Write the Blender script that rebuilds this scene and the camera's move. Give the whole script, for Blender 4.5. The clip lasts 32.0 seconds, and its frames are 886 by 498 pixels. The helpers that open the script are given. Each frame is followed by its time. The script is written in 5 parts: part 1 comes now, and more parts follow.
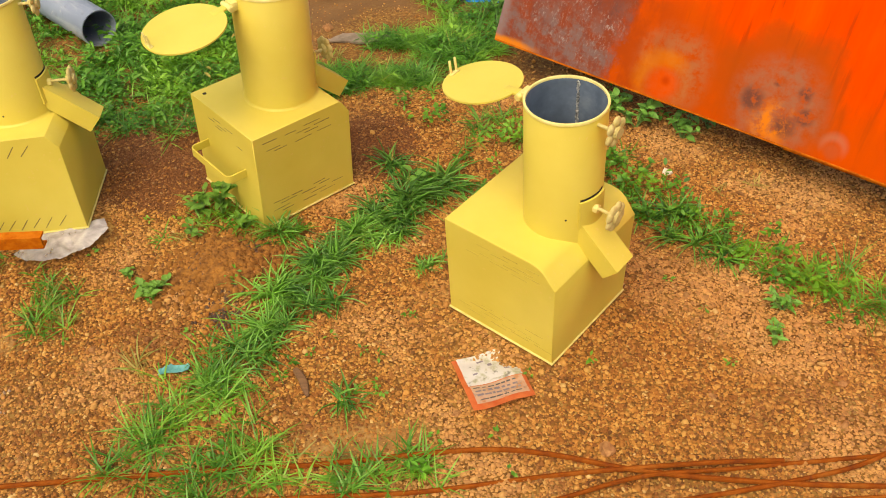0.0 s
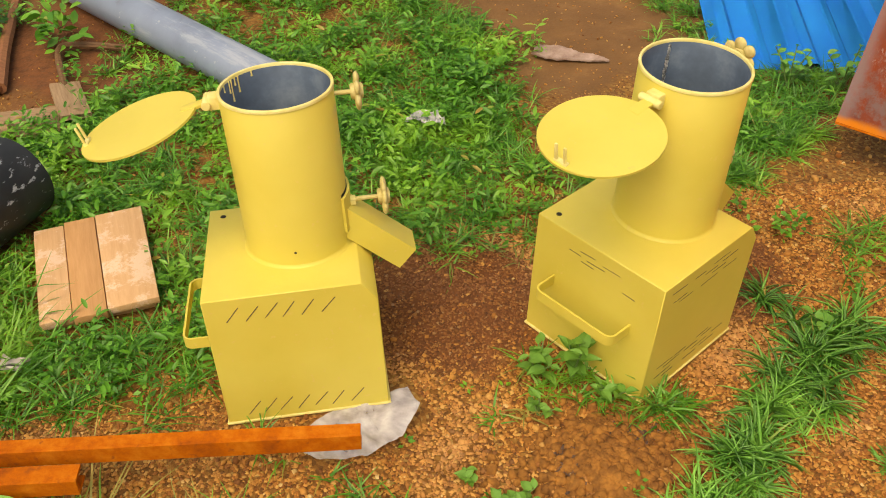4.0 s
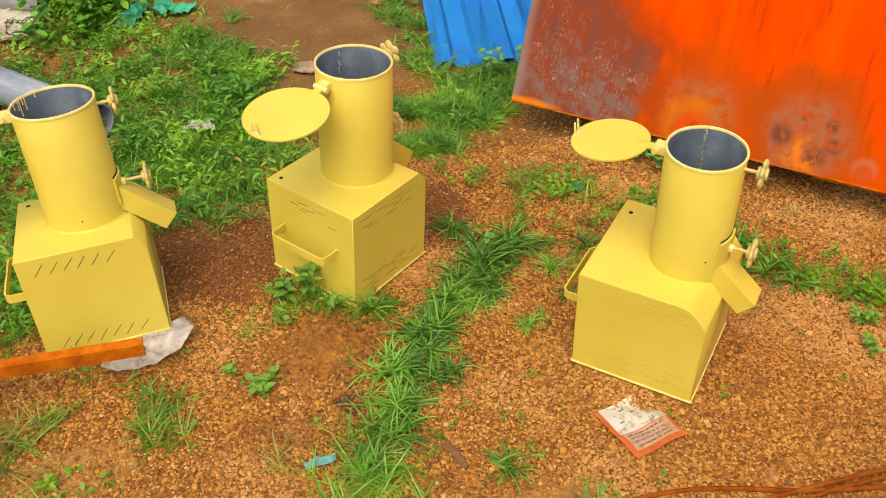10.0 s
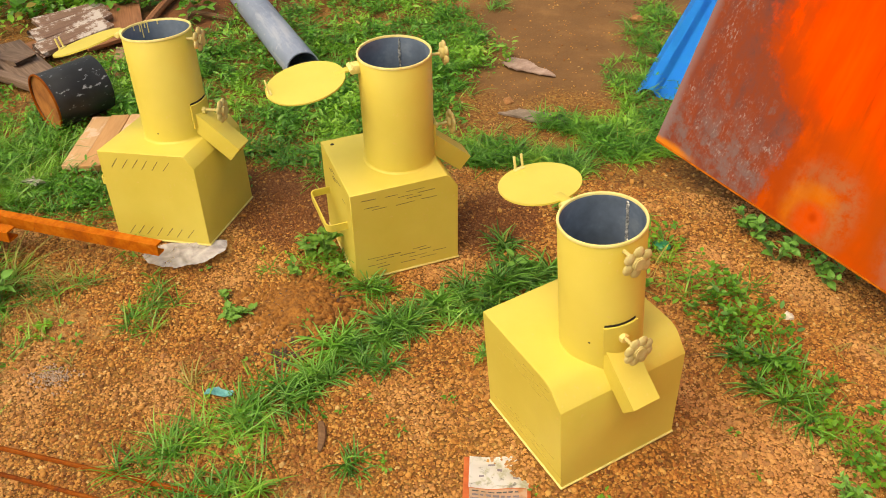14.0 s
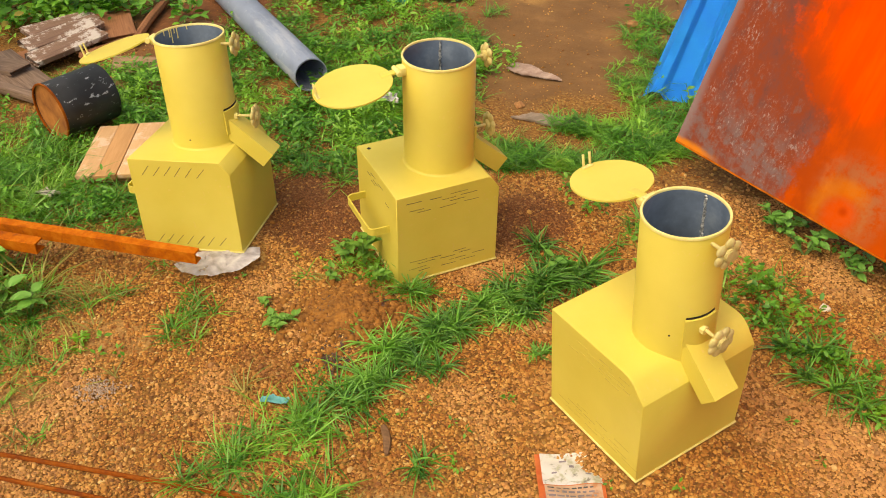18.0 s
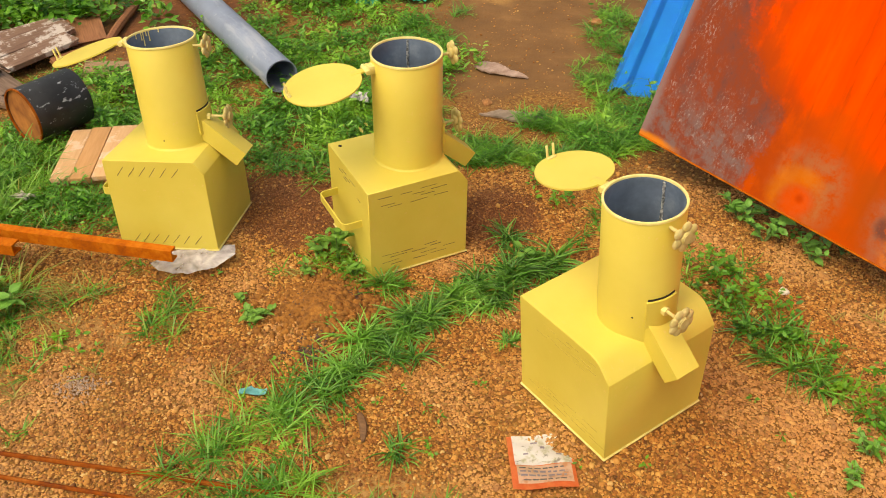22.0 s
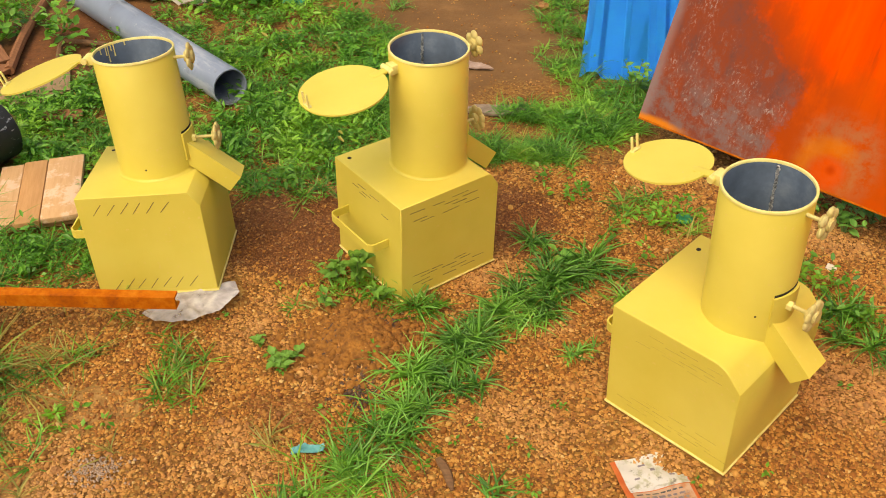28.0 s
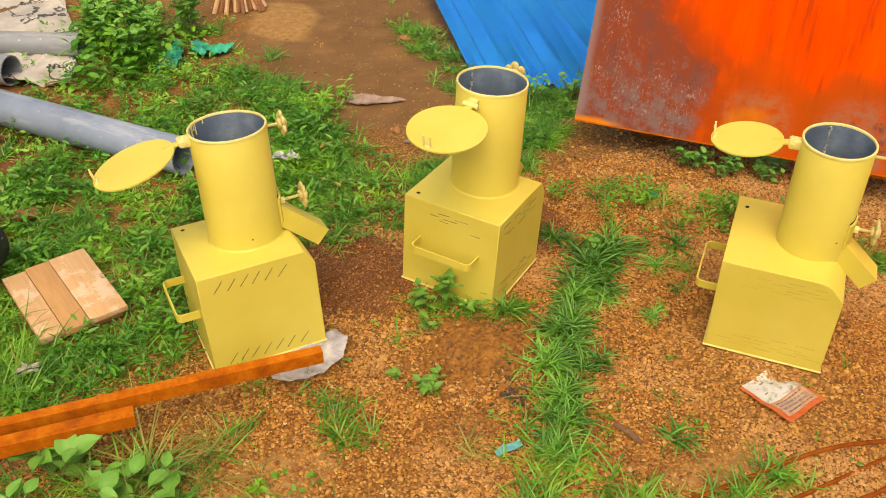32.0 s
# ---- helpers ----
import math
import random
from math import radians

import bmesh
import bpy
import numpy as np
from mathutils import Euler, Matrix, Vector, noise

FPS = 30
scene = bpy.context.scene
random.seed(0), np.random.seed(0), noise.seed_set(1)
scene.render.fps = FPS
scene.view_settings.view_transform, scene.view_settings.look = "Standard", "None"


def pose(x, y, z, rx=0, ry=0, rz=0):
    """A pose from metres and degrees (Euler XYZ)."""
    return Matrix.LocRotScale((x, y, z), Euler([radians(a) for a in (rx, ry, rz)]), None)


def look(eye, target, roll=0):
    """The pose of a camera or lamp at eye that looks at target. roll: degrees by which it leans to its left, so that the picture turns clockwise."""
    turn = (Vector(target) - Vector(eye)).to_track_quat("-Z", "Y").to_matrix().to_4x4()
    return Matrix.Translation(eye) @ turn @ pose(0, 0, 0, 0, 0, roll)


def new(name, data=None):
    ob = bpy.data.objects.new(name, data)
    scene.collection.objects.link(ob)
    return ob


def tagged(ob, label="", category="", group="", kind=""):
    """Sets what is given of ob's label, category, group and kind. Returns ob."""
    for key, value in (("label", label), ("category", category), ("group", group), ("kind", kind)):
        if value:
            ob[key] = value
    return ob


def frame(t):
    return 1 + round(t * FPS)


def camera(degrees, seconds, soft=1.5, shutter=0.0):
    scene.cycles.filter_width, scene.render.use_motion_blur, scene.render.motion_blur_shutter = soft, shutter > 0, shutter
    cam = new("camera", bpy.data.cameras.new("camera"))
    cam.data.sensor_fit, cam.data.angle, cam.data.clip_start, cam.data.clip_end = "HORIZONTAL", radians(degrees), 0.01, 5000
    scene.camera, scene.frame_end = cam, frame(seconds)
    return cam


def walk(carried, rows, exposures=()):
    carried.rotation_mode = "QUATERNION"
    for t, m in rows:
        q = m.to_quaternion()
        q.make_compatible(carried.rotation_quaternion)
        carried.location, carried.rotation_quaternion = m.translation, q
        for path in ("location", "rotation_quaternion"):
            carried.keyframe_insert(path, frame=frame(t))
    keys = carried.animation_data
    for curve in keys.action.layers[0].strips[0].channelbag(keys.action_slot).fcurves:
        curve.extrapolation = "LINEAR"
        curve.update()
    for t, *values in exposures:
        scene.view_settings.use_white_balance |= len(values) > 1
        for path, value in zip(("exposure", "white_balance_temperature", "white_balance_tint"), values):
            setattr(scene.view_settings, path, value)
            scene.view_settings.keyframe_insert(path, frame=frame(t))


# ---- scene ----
# Camera and its walk: seconds, eye, yaw, pitch, roll.
cam = camera(50.46, 32.0, 1.0)
PATH = [
    (0.0, 0.4960, 0.0618, 1.6259, -1.446, -40.911, -1.471),
    (0.5, 0.4371, 0.0645, 1.6197, -1.101, -40.578, -1.249),
    (1.0, 0.3346, 0.0464, 1.6125, -0.815, -40.053, -1.156),
    (1.5, 0.2665, 0.1013, 1.5980, -0.935, -39.727, -0.980),
    (2.0, 0.0832, 0.2204, 1.6064, -1.477, -39.519, -0.807),
    (2.5, -0.0683, 0.2746, 1.6005, -2.026, -39.303, -0.729),
    (3.0, -0.3380, 0.4105, 1.5655, -2.914, -39.108, -0.536),
    (3.5, -0.4087, 0.6363, 1.4620, -3.606, -39.044, -0.097),
    (5.5, -0.2746, 1.1504, 1.3115, -4.113, -40.558, 0.525),
    (5.7, -0.2874, 1.0672, 1.3633, -4.611, -41.019, -0.014),
    (6.0, -0.3073, 0.8618, 1.4200, -10.913, -41.159, 2.007),
    (6.5, -0.3885, 0.5433, 1.5200, -15.433, -40.277, 2.809),
    (7.0, -0.4036, 0.2772, 1.6055, -15.716, -40.021, 2.519),
    (7.5, -0.3559, 0.0679, 1.6463, -15.653, -39.613, 2.177),
    (8.0, -0.3649, 0.0042, 1.6604, -15.395, -39.136, 1.501),
    (8.5, -0.4052, 0.0304, 1.6570, -15.409, -38.728, 1.257),
    (9.0, -0.3487, 0.0524, 1.6609, -15.207, -38.271, 0.780),
    (9.5, -0.2705, 0.0674, 1.6718, -14.763, -37.847, 0.356),
    (10.0, -0.1648, 0.1450, 1.6578, -14.076, -37.458, -0.066),
    (10.5, -0.0657, 0.1891, 1.6533, -12.127, -36.955, -0.448),
    (10.8, 0.0286, 0.1957, 1.6825, -7.686, -37.283, -1.108),
    (11.0, 0.1821, 0.1447, 1.6536, -3.881, -36.315, -1.408),
    (11.5, 0.3906, 0.0969, 1.6476, 3.359, -36.858, -2.224),
    (12.0, 0.5149, 0.1122, 1.6551, 4.888, -36.886, -2.583),
    (12.5, 0.6361, 0.1668, 1.6446, 7.252, -36.888, -2.028),
    (13.0, 0.7505, 0.1832, 1.6537, 13.492, -36.836, -2.236),
    (13.5, 0.9098, 0.1994, 1.6491, 18.031, -36.952, -2.547),
    (15.5, 1.0929, 0.1966, 1.6425, 22.861, -36.399, -2.828),
    (16.0, 1.0715, 0.1913, 1.6407, 22.973, -36.320, -2.712),
    (16.5, 1.0038, 0.1667, 1.6407, 22.632, -36.216, -2.318),
    (17.0, 0.8868, 0.1393, 1.6372, 20.653, -36.268, -1.712),
    (17.5, 0.7970, 0.1225, 1.6263, 17.593, -36.280, -1.382),
    (18.0, 0.7465, 0.0948, 1.6358, 15.801, -36.156, -1.132),
    (18.5, 0.7107, 0.0894, 1.6335, 14.896, -36.110, -1.037),
    (19.0, 0.6823, 0.0955, 1.6318, 14.240, -36.186, -0.912),
    (19.5, 0.6660, 0.0814, 1.6348, 13.850, -36.237, -0.897),
    (20.0, 0.6646, 0.0757, 1.6372, 13.758, -36.246, -1.011),
    (20.5, 0.6694, 0.0732, 1.6469, 13.609, -36.222, -1.106),
    (21.0, 0.6922, 0.0708, 1.6532, 13.543, -36.133, -1.198),
    (21.5, 0.7586, 0.0497, 1.6636, 13.712, -36.031, -1.222),
    (22.0, 0.7734, 0.0279, 1.6537, 13.879, -36.014, -1.200),
    (22.5, 0.6596, 0.0404, 1.6501, 11.832, -35.891, -1.268),
    (23.0, 0.4637, 0.0292, 1.6372, 9.799, -35.897, -1.308),
    (23.5, 0.3652, 0.0264, 1.6549, 8.968, -35.849, -1.190),
    (24.0, 0.3322, 0.0191, 1.6530, 8.515, -35.857, -1.213),
    (24.5, 0.3386, 0.0597, 1.6404, 7.873, -35.960, -1.076),
    (26.5, 0.3994, 0.2861, 1.5752, 6.389, -36.549, -1.288),
    (27.0, 0.4329, 0.2440, 1.5408, 6.639, -36.474, -1.370),
    (27.5, 0.4763, 0.2294, 1.5365, 6.691, -36.695, -1.353),
    (28.0, 0.2735, 0.1898, 1.5449, 3.062, -36.323, -0.760),
    (28.5, 0.0457, 0.1548, 1.5664, 0.593, -35.813, -0.359),
    (29.0, -0.1423, 0.2099, 1.5582, -4.080, -35.411, 0.145),
    (29.5, -0.3167, 0.2852, 1.5837, -9.123, -35.752, 0.481),
    (30.0, -0.5594, 0.2816, 1.6043, -16.225, -35.299, 0.754),
    (30.5, -0.7449, 0.2377, 1.6187, -19.238, -34.977, 0.893),
    (31.0, -0.8291, 0.1699, 1.6645, -20.035, -34.854, 1.006),
    (31.5, -0.8449, 0.1398, 1.6803, -21.265, -34.585, 1.194),
    (32.0, -0.8435, 0.1418, 1.6692, -21.937, -34.574, 1.353),
]
walk(cam, [(t, pose(x, y, z, 90 + p, 0, w) @ pose(0, 0, 0, 0, 0, r)) for t, x, y, z, w, p, r in PATH],
     exposures=tuple((t, e, 8800.0, 5.0) for t, e in ((0.0, 0.27), (3.0, 0.23), (6.0, 0.15), (7.5, 0.20), (9.0, 0.27), (13.0, 0.29), (24.0, 0.28), (27.0, 0.25), (30.0, 0.23), (32.0, 0.26))))

# Overcast daylight.
world = bpy.data.worlds.new("world")
scene.world = world
world.use_nodes = True
sky = world.node_tree.nodes.new("ShaderNodeTexSky")
sky.sky_type = "NISHITA"
sky.sun_disc = False
sky.sun_elevation = radians(60)
sky.sun_rotation = radians(-151)
sky.air_density, sky.dust_density, sky.ozone_density = 1.0, 5.0, 1.0
back = world.node_tree.nodes["Background"]
back.inputs["Strength"].default_value = 0.15
world.node_tree.links.new(sky.outputs[0], back.inputs["Color"])
sun = new("sun", bpy.data.lights.new("sun", "SUN"))
sun.data.energy, sun.data.angle, sun.data.color = 1.4, radians(60), (1.0, 0.95, 0.87)
sun.matrix_world = look((-1.15, -2.1, 4.2), (0, 0, 0))

# ---- materials ----


def rgb(r, g, b):
    return (r, g, b, 1.0)


class Mat:
    """A small builder of node materials."""

    def __init__(self, name, rough=0.6, metal=0.0):
        self.m = bpy.data.materials.new(name)
        self.m.use_nodes = True
        self.t = self.m.node_tree
        self.b = self.t.nodes["Principled BSDF"]
        self.b.inputs["Roughness"].default_value = rough
        self.b.inputs["Metallic"].default_value = metal
        self.co = self.t.nodes.new("ShaderNodeTexCoord").outputs["Object"]

    def node(self, kind, **values):
        n = self.t.nodes.new(kind)
        for k, v in values.items():
            n.inputs[k].default_value = v
        return n

    def link(self, a, b):
        self.t.links.new(a, b)

    def noise(self, scale, detail=4.0, rough=0.55, stretch=None):
        n = self.node("ShaderNodeTexNoise", Scale=scale, Detail=detail, Roughness=rough)
        co = self.co
        if stretch:
            s = self.node("ShaderNodeVectorMath", )
            s.operation = "MULTIPLY"
            s.inputs[1].default_value = stretch
            self.link(co, s.inputs[0])
            co = s.outputs[0]
        self.link(co, n.inputs["Vector"])
        return n.outputs["Fac"]

    def ramp(self, fac, *stops):
        r = self.t.nodes.new("ShaderNodeValToRGB")
        e = r.color_ramp.elements
        while len(e) < len(stops):
            e.new(0.5)
        for el, (pos, col) in zip(e, stops):
            el.position, el.color = pos, rgb(*col)
        self.link(fac, r.inputs[0])
        return r.outputs["Color"]

    def mix(self, fac, a, b, mode="MIX"):
        n = self.t.nodes.new("ShaderNodeMix")
        n.data_type, n.blend_type = "RGBA", mode
        for v, i in ((fac, 0), (a, 6), (b, 7)):
            if isinstance(v, (int, float)):
                n.inputs[i].default_value = v
            elif isinstance(v, tuple):
                n.inputs[i].default_value = rgb(*v)
            else:
                self.link(v, n.inputs[i])
        return n.outputs[2]

    def value(self, fac, lo, hi):
        n = self.t.nodes.new("ShaderNodeMapRange")
        n.inputs["To Min"].default_value, n.inputs["To Max"].default_value = lo, hi
        self.link(fac, n.inputs["Value"])
        return n.outputs[0]

    def mask(self, fac, lo, hi):
        n = self.t.nodes.new("ShaderNodeMapRange")
        n.interpolation_type = "SMOOTHSTEP"
        n.inputs["From Min"].default_value, n.inputs["From Max"].default_value = lo, hi
        self.link(fac, n.inputs["Value"])
        return n.outputs[0]

    def math(self, op, a, b=0.0, c=0.0):
        n = self.t.nodes.new("ShaderNodeMath")
        n.operation = op
        for i, v in enumerate((a, b, c)):
            if isinstance(v, (int, float)):
                n.inputs[i].default_value = v
            else:
                self.link(v, n.inputs[i])
        return n.outputs[0]

    def spot(self, x, y, r, wobble, soft=0.35):
        """1 inside a wobbly round patch at x, y of the object's own plane."""
        p = self.t.nodes.new("ShaderNodeSeparateXYZ")
        self.link(self.co, p.inputs[0])
        dx = self.math("SUBTRACT", p.outputs[0], x)
        dy = self.math("SUBTRACT", p.outputs[1], y)
        d = self.math("SQRT", self.math("ADD", self.math("MULTIPLY", dx, dx), self.math("MULTIPLY", dy, dy)))
        d = self.math("MULTIPLY_ADD", self.noise(9.0, 5, 0.6), wobble, d)
        return self.math("SUBTRACT", 1.0, self.mask(d, r + wobble * 0.5 - r * soft, r + wobble * 0.5 + r * soft))

    def color(self, c):
        self.link(c, self.b.inputs["Base Color"])
        return self

    def rough(self, r):
        self.link(r, self.b.inputs["Roughness"])
        return self

    def bump(self, fac, strength, distance):
        n = self.node("ShaderNodeBump", Strength=strength, Distance=distance)
        self.link(fac, n.inputs["Height"])
        self.link(n.outputs[0], self.b.inputs["Normal"])
        return self

    def island(self):
        return self.t.nodes.new("ShaderNodeNewGeometry").outputs["Random Per Island"]

    def obrandom(self):
        return self.t.nodes.new("ShaderNodeObjectInfo").outputs["Random"]


def mat_paint():
    k = Mat("yellow_paint", 0.5)
    k.b.inputs["Specular IOR Level"].default_value = 0.45
    big = k.noise(6.0, 3)
    c = k.ramp(big, (0.3, (0.625, 0.515, 0.090)), (0.7, (0.695, 0.585, 0.120)))
    fine = k.noise(90.0, 3)
    c = k.mix(k.mask(fine, 0.62, 0.75), c, (0.68, 0.54, 0.14))
    grime = k.noise(14.0, 6, 0.7)
    c = k.mix(k.mask(grime, 0.70, 0.85), c, (0.52, 0.37, 0.08))
    k.color(c)
    k.rough(k.value(big, 0.34, 0.54))
    return k.bump(k.noise(160.0, 2), 0.12, 0.002).m


def mat_paint_light():
    k = Mat("pale_yellow_paint", 0.5)
    c = k.ramp(k.noise(30.0, 3), (0.35, (0.71, 0.60, 0.20)), (0.7, (0.83, 0.74, 0.34)))
    return k.color(c).bump(k.noise(120.0, 2), 0.15, 0.002).m


def mat_steel():
    k = Mat("bare_dark_steel", 0.38, 0.25)
    c = k.ramp(k.noise(9.0, 5, 0.65), (0.3, (0.06, 0.085, 0.125)), (0.52, (0.10, 0.14, 0.21)), (0.72, (0.20, 0.25, 0.32)))
    k.color(c).rough(k.value(k.noise(30.0, 4), 0.3, 0.6))
    return k.bump(k.noise(60.0, 3), 0.1, 0.002).m


def mat_weld():
    k = Mat("weld_bead", 0.45, 0.6)
    c = k.ramp(k.noise(140.0, 3), (0.4, (0.16, 0.17, 0.18)), (0.62, (0.62, 0.63, 0.62)))
    return k.color(c).m


def mat_dark(name="hole_shade", v=0.012):
    k = Mat(name, 0.9)
    return k.color(k.ramp(k.noise(60.0, 2), (0.3, (v, v, v * 0.8)), (0.7, (v * 2.2, v * 1.7, v)))).m


def mat_ground():
    k = Mat("laterite_soil", 0.9)
    big = k.noise(1.7, 4, 0.6)
    mid = k.noise(9.0, 5, 0.65)
    fine = k.noise(110.0, 3, 0.6)
    c = k.ramp(mid, (0.30, (0.139, 0.052, 0.007)), (0.5, (0.233, 0.098, 0.016)), (0.72, (0.303, 0.152, 0.031)))
    c = k.mix(k.mask(big, 0.42, 0.66), c, (0.280, 0.131, 0.025))
    c = k.mix(k.value(fine, 0.0, 0.7), c, (0.100, 0.039, 0.009), "MULTIPLY")
    grit = k.node("ShaderNodeTexVoronoi", Scale=150.0)
    k.link(k.co, grit.inputs["Vector"])
    one = k.t.nodes.new("ShaderNodeSeparateColor")
    k.link(grit.outputs["Color"], one.inputs[0])
    grains = k.ramp(one.outputs[0], (0.0, (0.075, 0.025, 0.005)), (0.4, (0.210, 0.081, 0.013)), (0.8, (0.326, 0.156, 0.031)), (1.0, (0.408, 0.266, 0.089)))
    c = k.mix(0.6, c, grains)
    a = k.t.nodes.new("ShaderNodeAttribute")
    a.attribute_name = "packed"
    c2 = k.ramp(k.noise(5.0, 6, 0.65), (0.3, (0.130, 0.060, 0.018)), (0.55, (0.190, 0.091, 0.030)), (0.75, (0.285, 0.145, 0.052)))
    c = k.mix(a.outputs["Fac"], c, c2)
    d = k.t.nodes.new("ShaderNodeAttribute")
    d.attribute_name = "dark_soil"
    e = k.t.nodes.new("ShaderNodeAttribute")
    e.attribute_name = "dusty"
    c4 = k.ramp(k.noise(34.0, 6, 0.7), (0.3, (0.24, 0.110, 0.028)), (0.55, (0.37, 0.20, 0.066)), (0.75, (0.50, 0.30, 0.125)))
    c = k.mix(k.math("MULTIPLY", e.outputs["Fac"], 0.85), c, c4)
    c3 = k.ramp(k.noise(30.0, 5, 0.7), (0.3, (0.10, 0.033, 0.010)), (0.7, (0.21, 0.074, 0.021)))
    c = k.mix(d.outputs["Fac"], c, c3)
    k.color(c)
    v = k.node("ShaderNodeTexVoronoi", Scale=95.0)
    k.link(k.co, v.inputs["Vector"])
    h = k.mix(0.5, v.outputs["Distance"], fine)
    return k.bump(h, 0.55, 0.006).m


def mat_pebble(name="laterite_pebbles", darker=1.0):
    k = Mat(name, 0.8)
    def toned(r, g, b):
        return (r * darker, g * darker * darker ** 0.25, b * darker)

    c = k.ramp(k.island(), (0.0, toned(0.107, 0.033, 0.006)), (0.2, toned(0.285, 0.095, 0.015)), (0.5, toned(0.410, 0.167, 0.031)),
               (0.8, toned(0.552, 0.259, 0.058)), (0.975, toned(0.587, 0.333, 0.092)), (1.0, toned(0.66, 0.48, 0.22)))
    c = k.mix(k.value(k.noise(160.0, 3), 0.0, 0.3), c, (0.178, 0.071, 0.013))
    c = k.mix(k.math("MULTIPLY", k.mask(k.noise(2.6, 4, 0.6), 0.46, 0.64), 0.45), c, toned(0.62, 0.34, 0.142))
    c = k.mix(k.math("MULTIPLY", k.mask(k.noise(3.4, 4, 0.6, (1.0, 1.2, 1.0)), 0.54, 0.70), 0.5), c, toned(0.20, 0.070, 0.021))
    return k.color(c).bump(k.noise(200.0, 2), 0.3, 0.002).m


def mat_leaf(name, dark, light, gloss=0.45, spots=0.0, dry=1.25):
    k = Mat(name, gloss)
    c = k.ramp(k.island(), (0.0, dark), (0.5, tuple((a + b) / 2 for a, b in zip(dark, light))), (1.0, light))
    c = k.mix(k.value(k.noise(60.0, 3), 0.0, 0.5), c, dark)
    c = k.mix(k.mask(k.noise(4.5, 3, 0.6), 0.46, 0.66), c, tuple(min(1.0, a * f) for a, f in zip(light, (dry, 1.0, 0.9))))
    if spots:
        c = k.mix(k.mask(k.island(), 1 - spots, 1.0), c, (0.36, 0.27, 0.06))
    k.color(c)
    k.b.inputs["Subsurface Weight"].default_value = 0.0
    t = k.node("ShaderNodeBsdfTranslucent")
    k.link(c, t.inputs["Color"])
    mx = k.node("ShaderNodeMixShader", Fac=0.24)
    k.link(k.b.outputs[0], mx.inputs[1])
    k.link(t.outputs[0], mx.inputs[2])
    k.link(mx.outputs[0], k.t.nodes["Material Output"].inputs["Surface"])
    return k.m


def mat_rust_plate():
    k = Mat("orange_primer_and_rust", 0.6)
    k.b.inputs["Specular IOR Level"].default_value = 0.08
    p = k.t.nodes.new("ShaderNodeSeparateXYZ")
    k.link(k.co, p.inputs[0])
    px, py = p.outputs[0], p.outputs[1]

    def both(a, b):
        return k.math("MULTIPLY", a, b)

    def without(a):
        return k.math("SUBTRACT", 1.0, a)

    def lay(c, fac, top, much=1.0):
        return k.mix(both(fac, much) if much < 1 else fac, c, top)

    # orange primer with runs down the slope
    streak = k.noise(5.0, 6, 0.65, (2.6, 0.35, 1.0))
    c = k.ramp(streak, (0.32, (0.60, 0.042, 0.001)), (0.5, (0.78, 0.054, 0.0008)), (0.66, (0.88, 0.078, 0.001)))
    runs = k.noise(14.0, 5, 0.6, (2.4, 0.22, 1.0))
    c = lay(c, both(k.mask(runs, 0.53, 0.66), k.mask(px, 0.35, 0.7)), (0.46, 0.037, 0.002))
    wob = k.noise(3.2, 5, 0.6)
    fleck = k.noise(26.0, 6, 0.72)
    low = without(k.mask(k.math("MULTIPLY_ADD", wob, 0.36, py), 0.24, 0.44))
    c = lay(c, low, (0.46, 0.062, 0.003), 0.75)
    # two burnt halos at the foot
    c = lay(c, k.spot(0.60, 0.13, 0.20, 0.14, 0.35), (0.40, 0.058, 0.004), 0.75)
    c = lay(c, both(k.spot(0.62, 0.10, 0.115, 0.05, 0.3), k.mask(fleck, 0.34, 0.62)), (0.34, 0.13, 0.055), 0.75)
    c = lay(c, k.math("SUBTRACT", k.spot(0.605, 0.055, 0.088, 0.03, 0.22), k.spot(0.605, 0.045, 0.055, 0.03, 0.3)), (0.62, 0.17, 0.008), 0.12)
    c = lay(c, both(k.math("SUBTRACT", k.spot(0.60, 0.055, 0.088, 0.06, 0.22), k.spot(0.605, 0.040, 0.055, 0.05, 0.3)), k.mask(k.math("MULTIPLY_ADD", k.noise(12.0, 5), 0.1, k.math("SUBTRACT", py, px)), -0.54, -0.46)), (0.56, 0.145, 0.008), 0.75)
    c = lay(c, k.spot(0.605, 0.045, 0.050, 0.03, 0.4), (0.62, 0.066, 0.003), 0.8)
    c = lay(c, k.spot(0.615, 0.058, 0.012, 0.01, 0.8), (0.40, 0.035, 0.002), 0.8)
    c = lay(c, k.spot(0.94, 0.13, 0.18, 0.14, 0.3), (0.36, 0.058, 0.005), 0.85)
    c = lay(c, both(k.spot(0.95, 0.10, 0.125, 0.05, 0.3), k.mask(fleck, 0.30, 0.66)), (0.30, 0.12, 0.07), 0.9)
    c = lay(c, both(k.spot(0.95, 0.045, 0.055, 0.06, 0.5), k.mask(k.noise(19.0, 5, 0.7), 0.42, 0.58)), (0.66, 0.18, 0.010), 0.9)
    for x, y, r in ((0.88, 0.092, 0.030), (1.012, 0.150, 0.022), (0.985, 0.045, 0.028), (1.03, 0.09, 0.020), (0.93, 0.155, 0.012)):
        c = lay(c, both(k.spot(x, y, r, 0.05, 0.6), k.mask(fleck, 0.40, 0.52)), (0.12, 0.042, 0.032), 0.85)
    c = lay(c, k.math("SUBTRACT", k.spot(1.13, 0.045, 0.034, 0.012, 0.35), k.spot(1.13, 0.032, 0.026, 0.012, 0.4)), (0.36, 0.20, 0.14), 0.4)
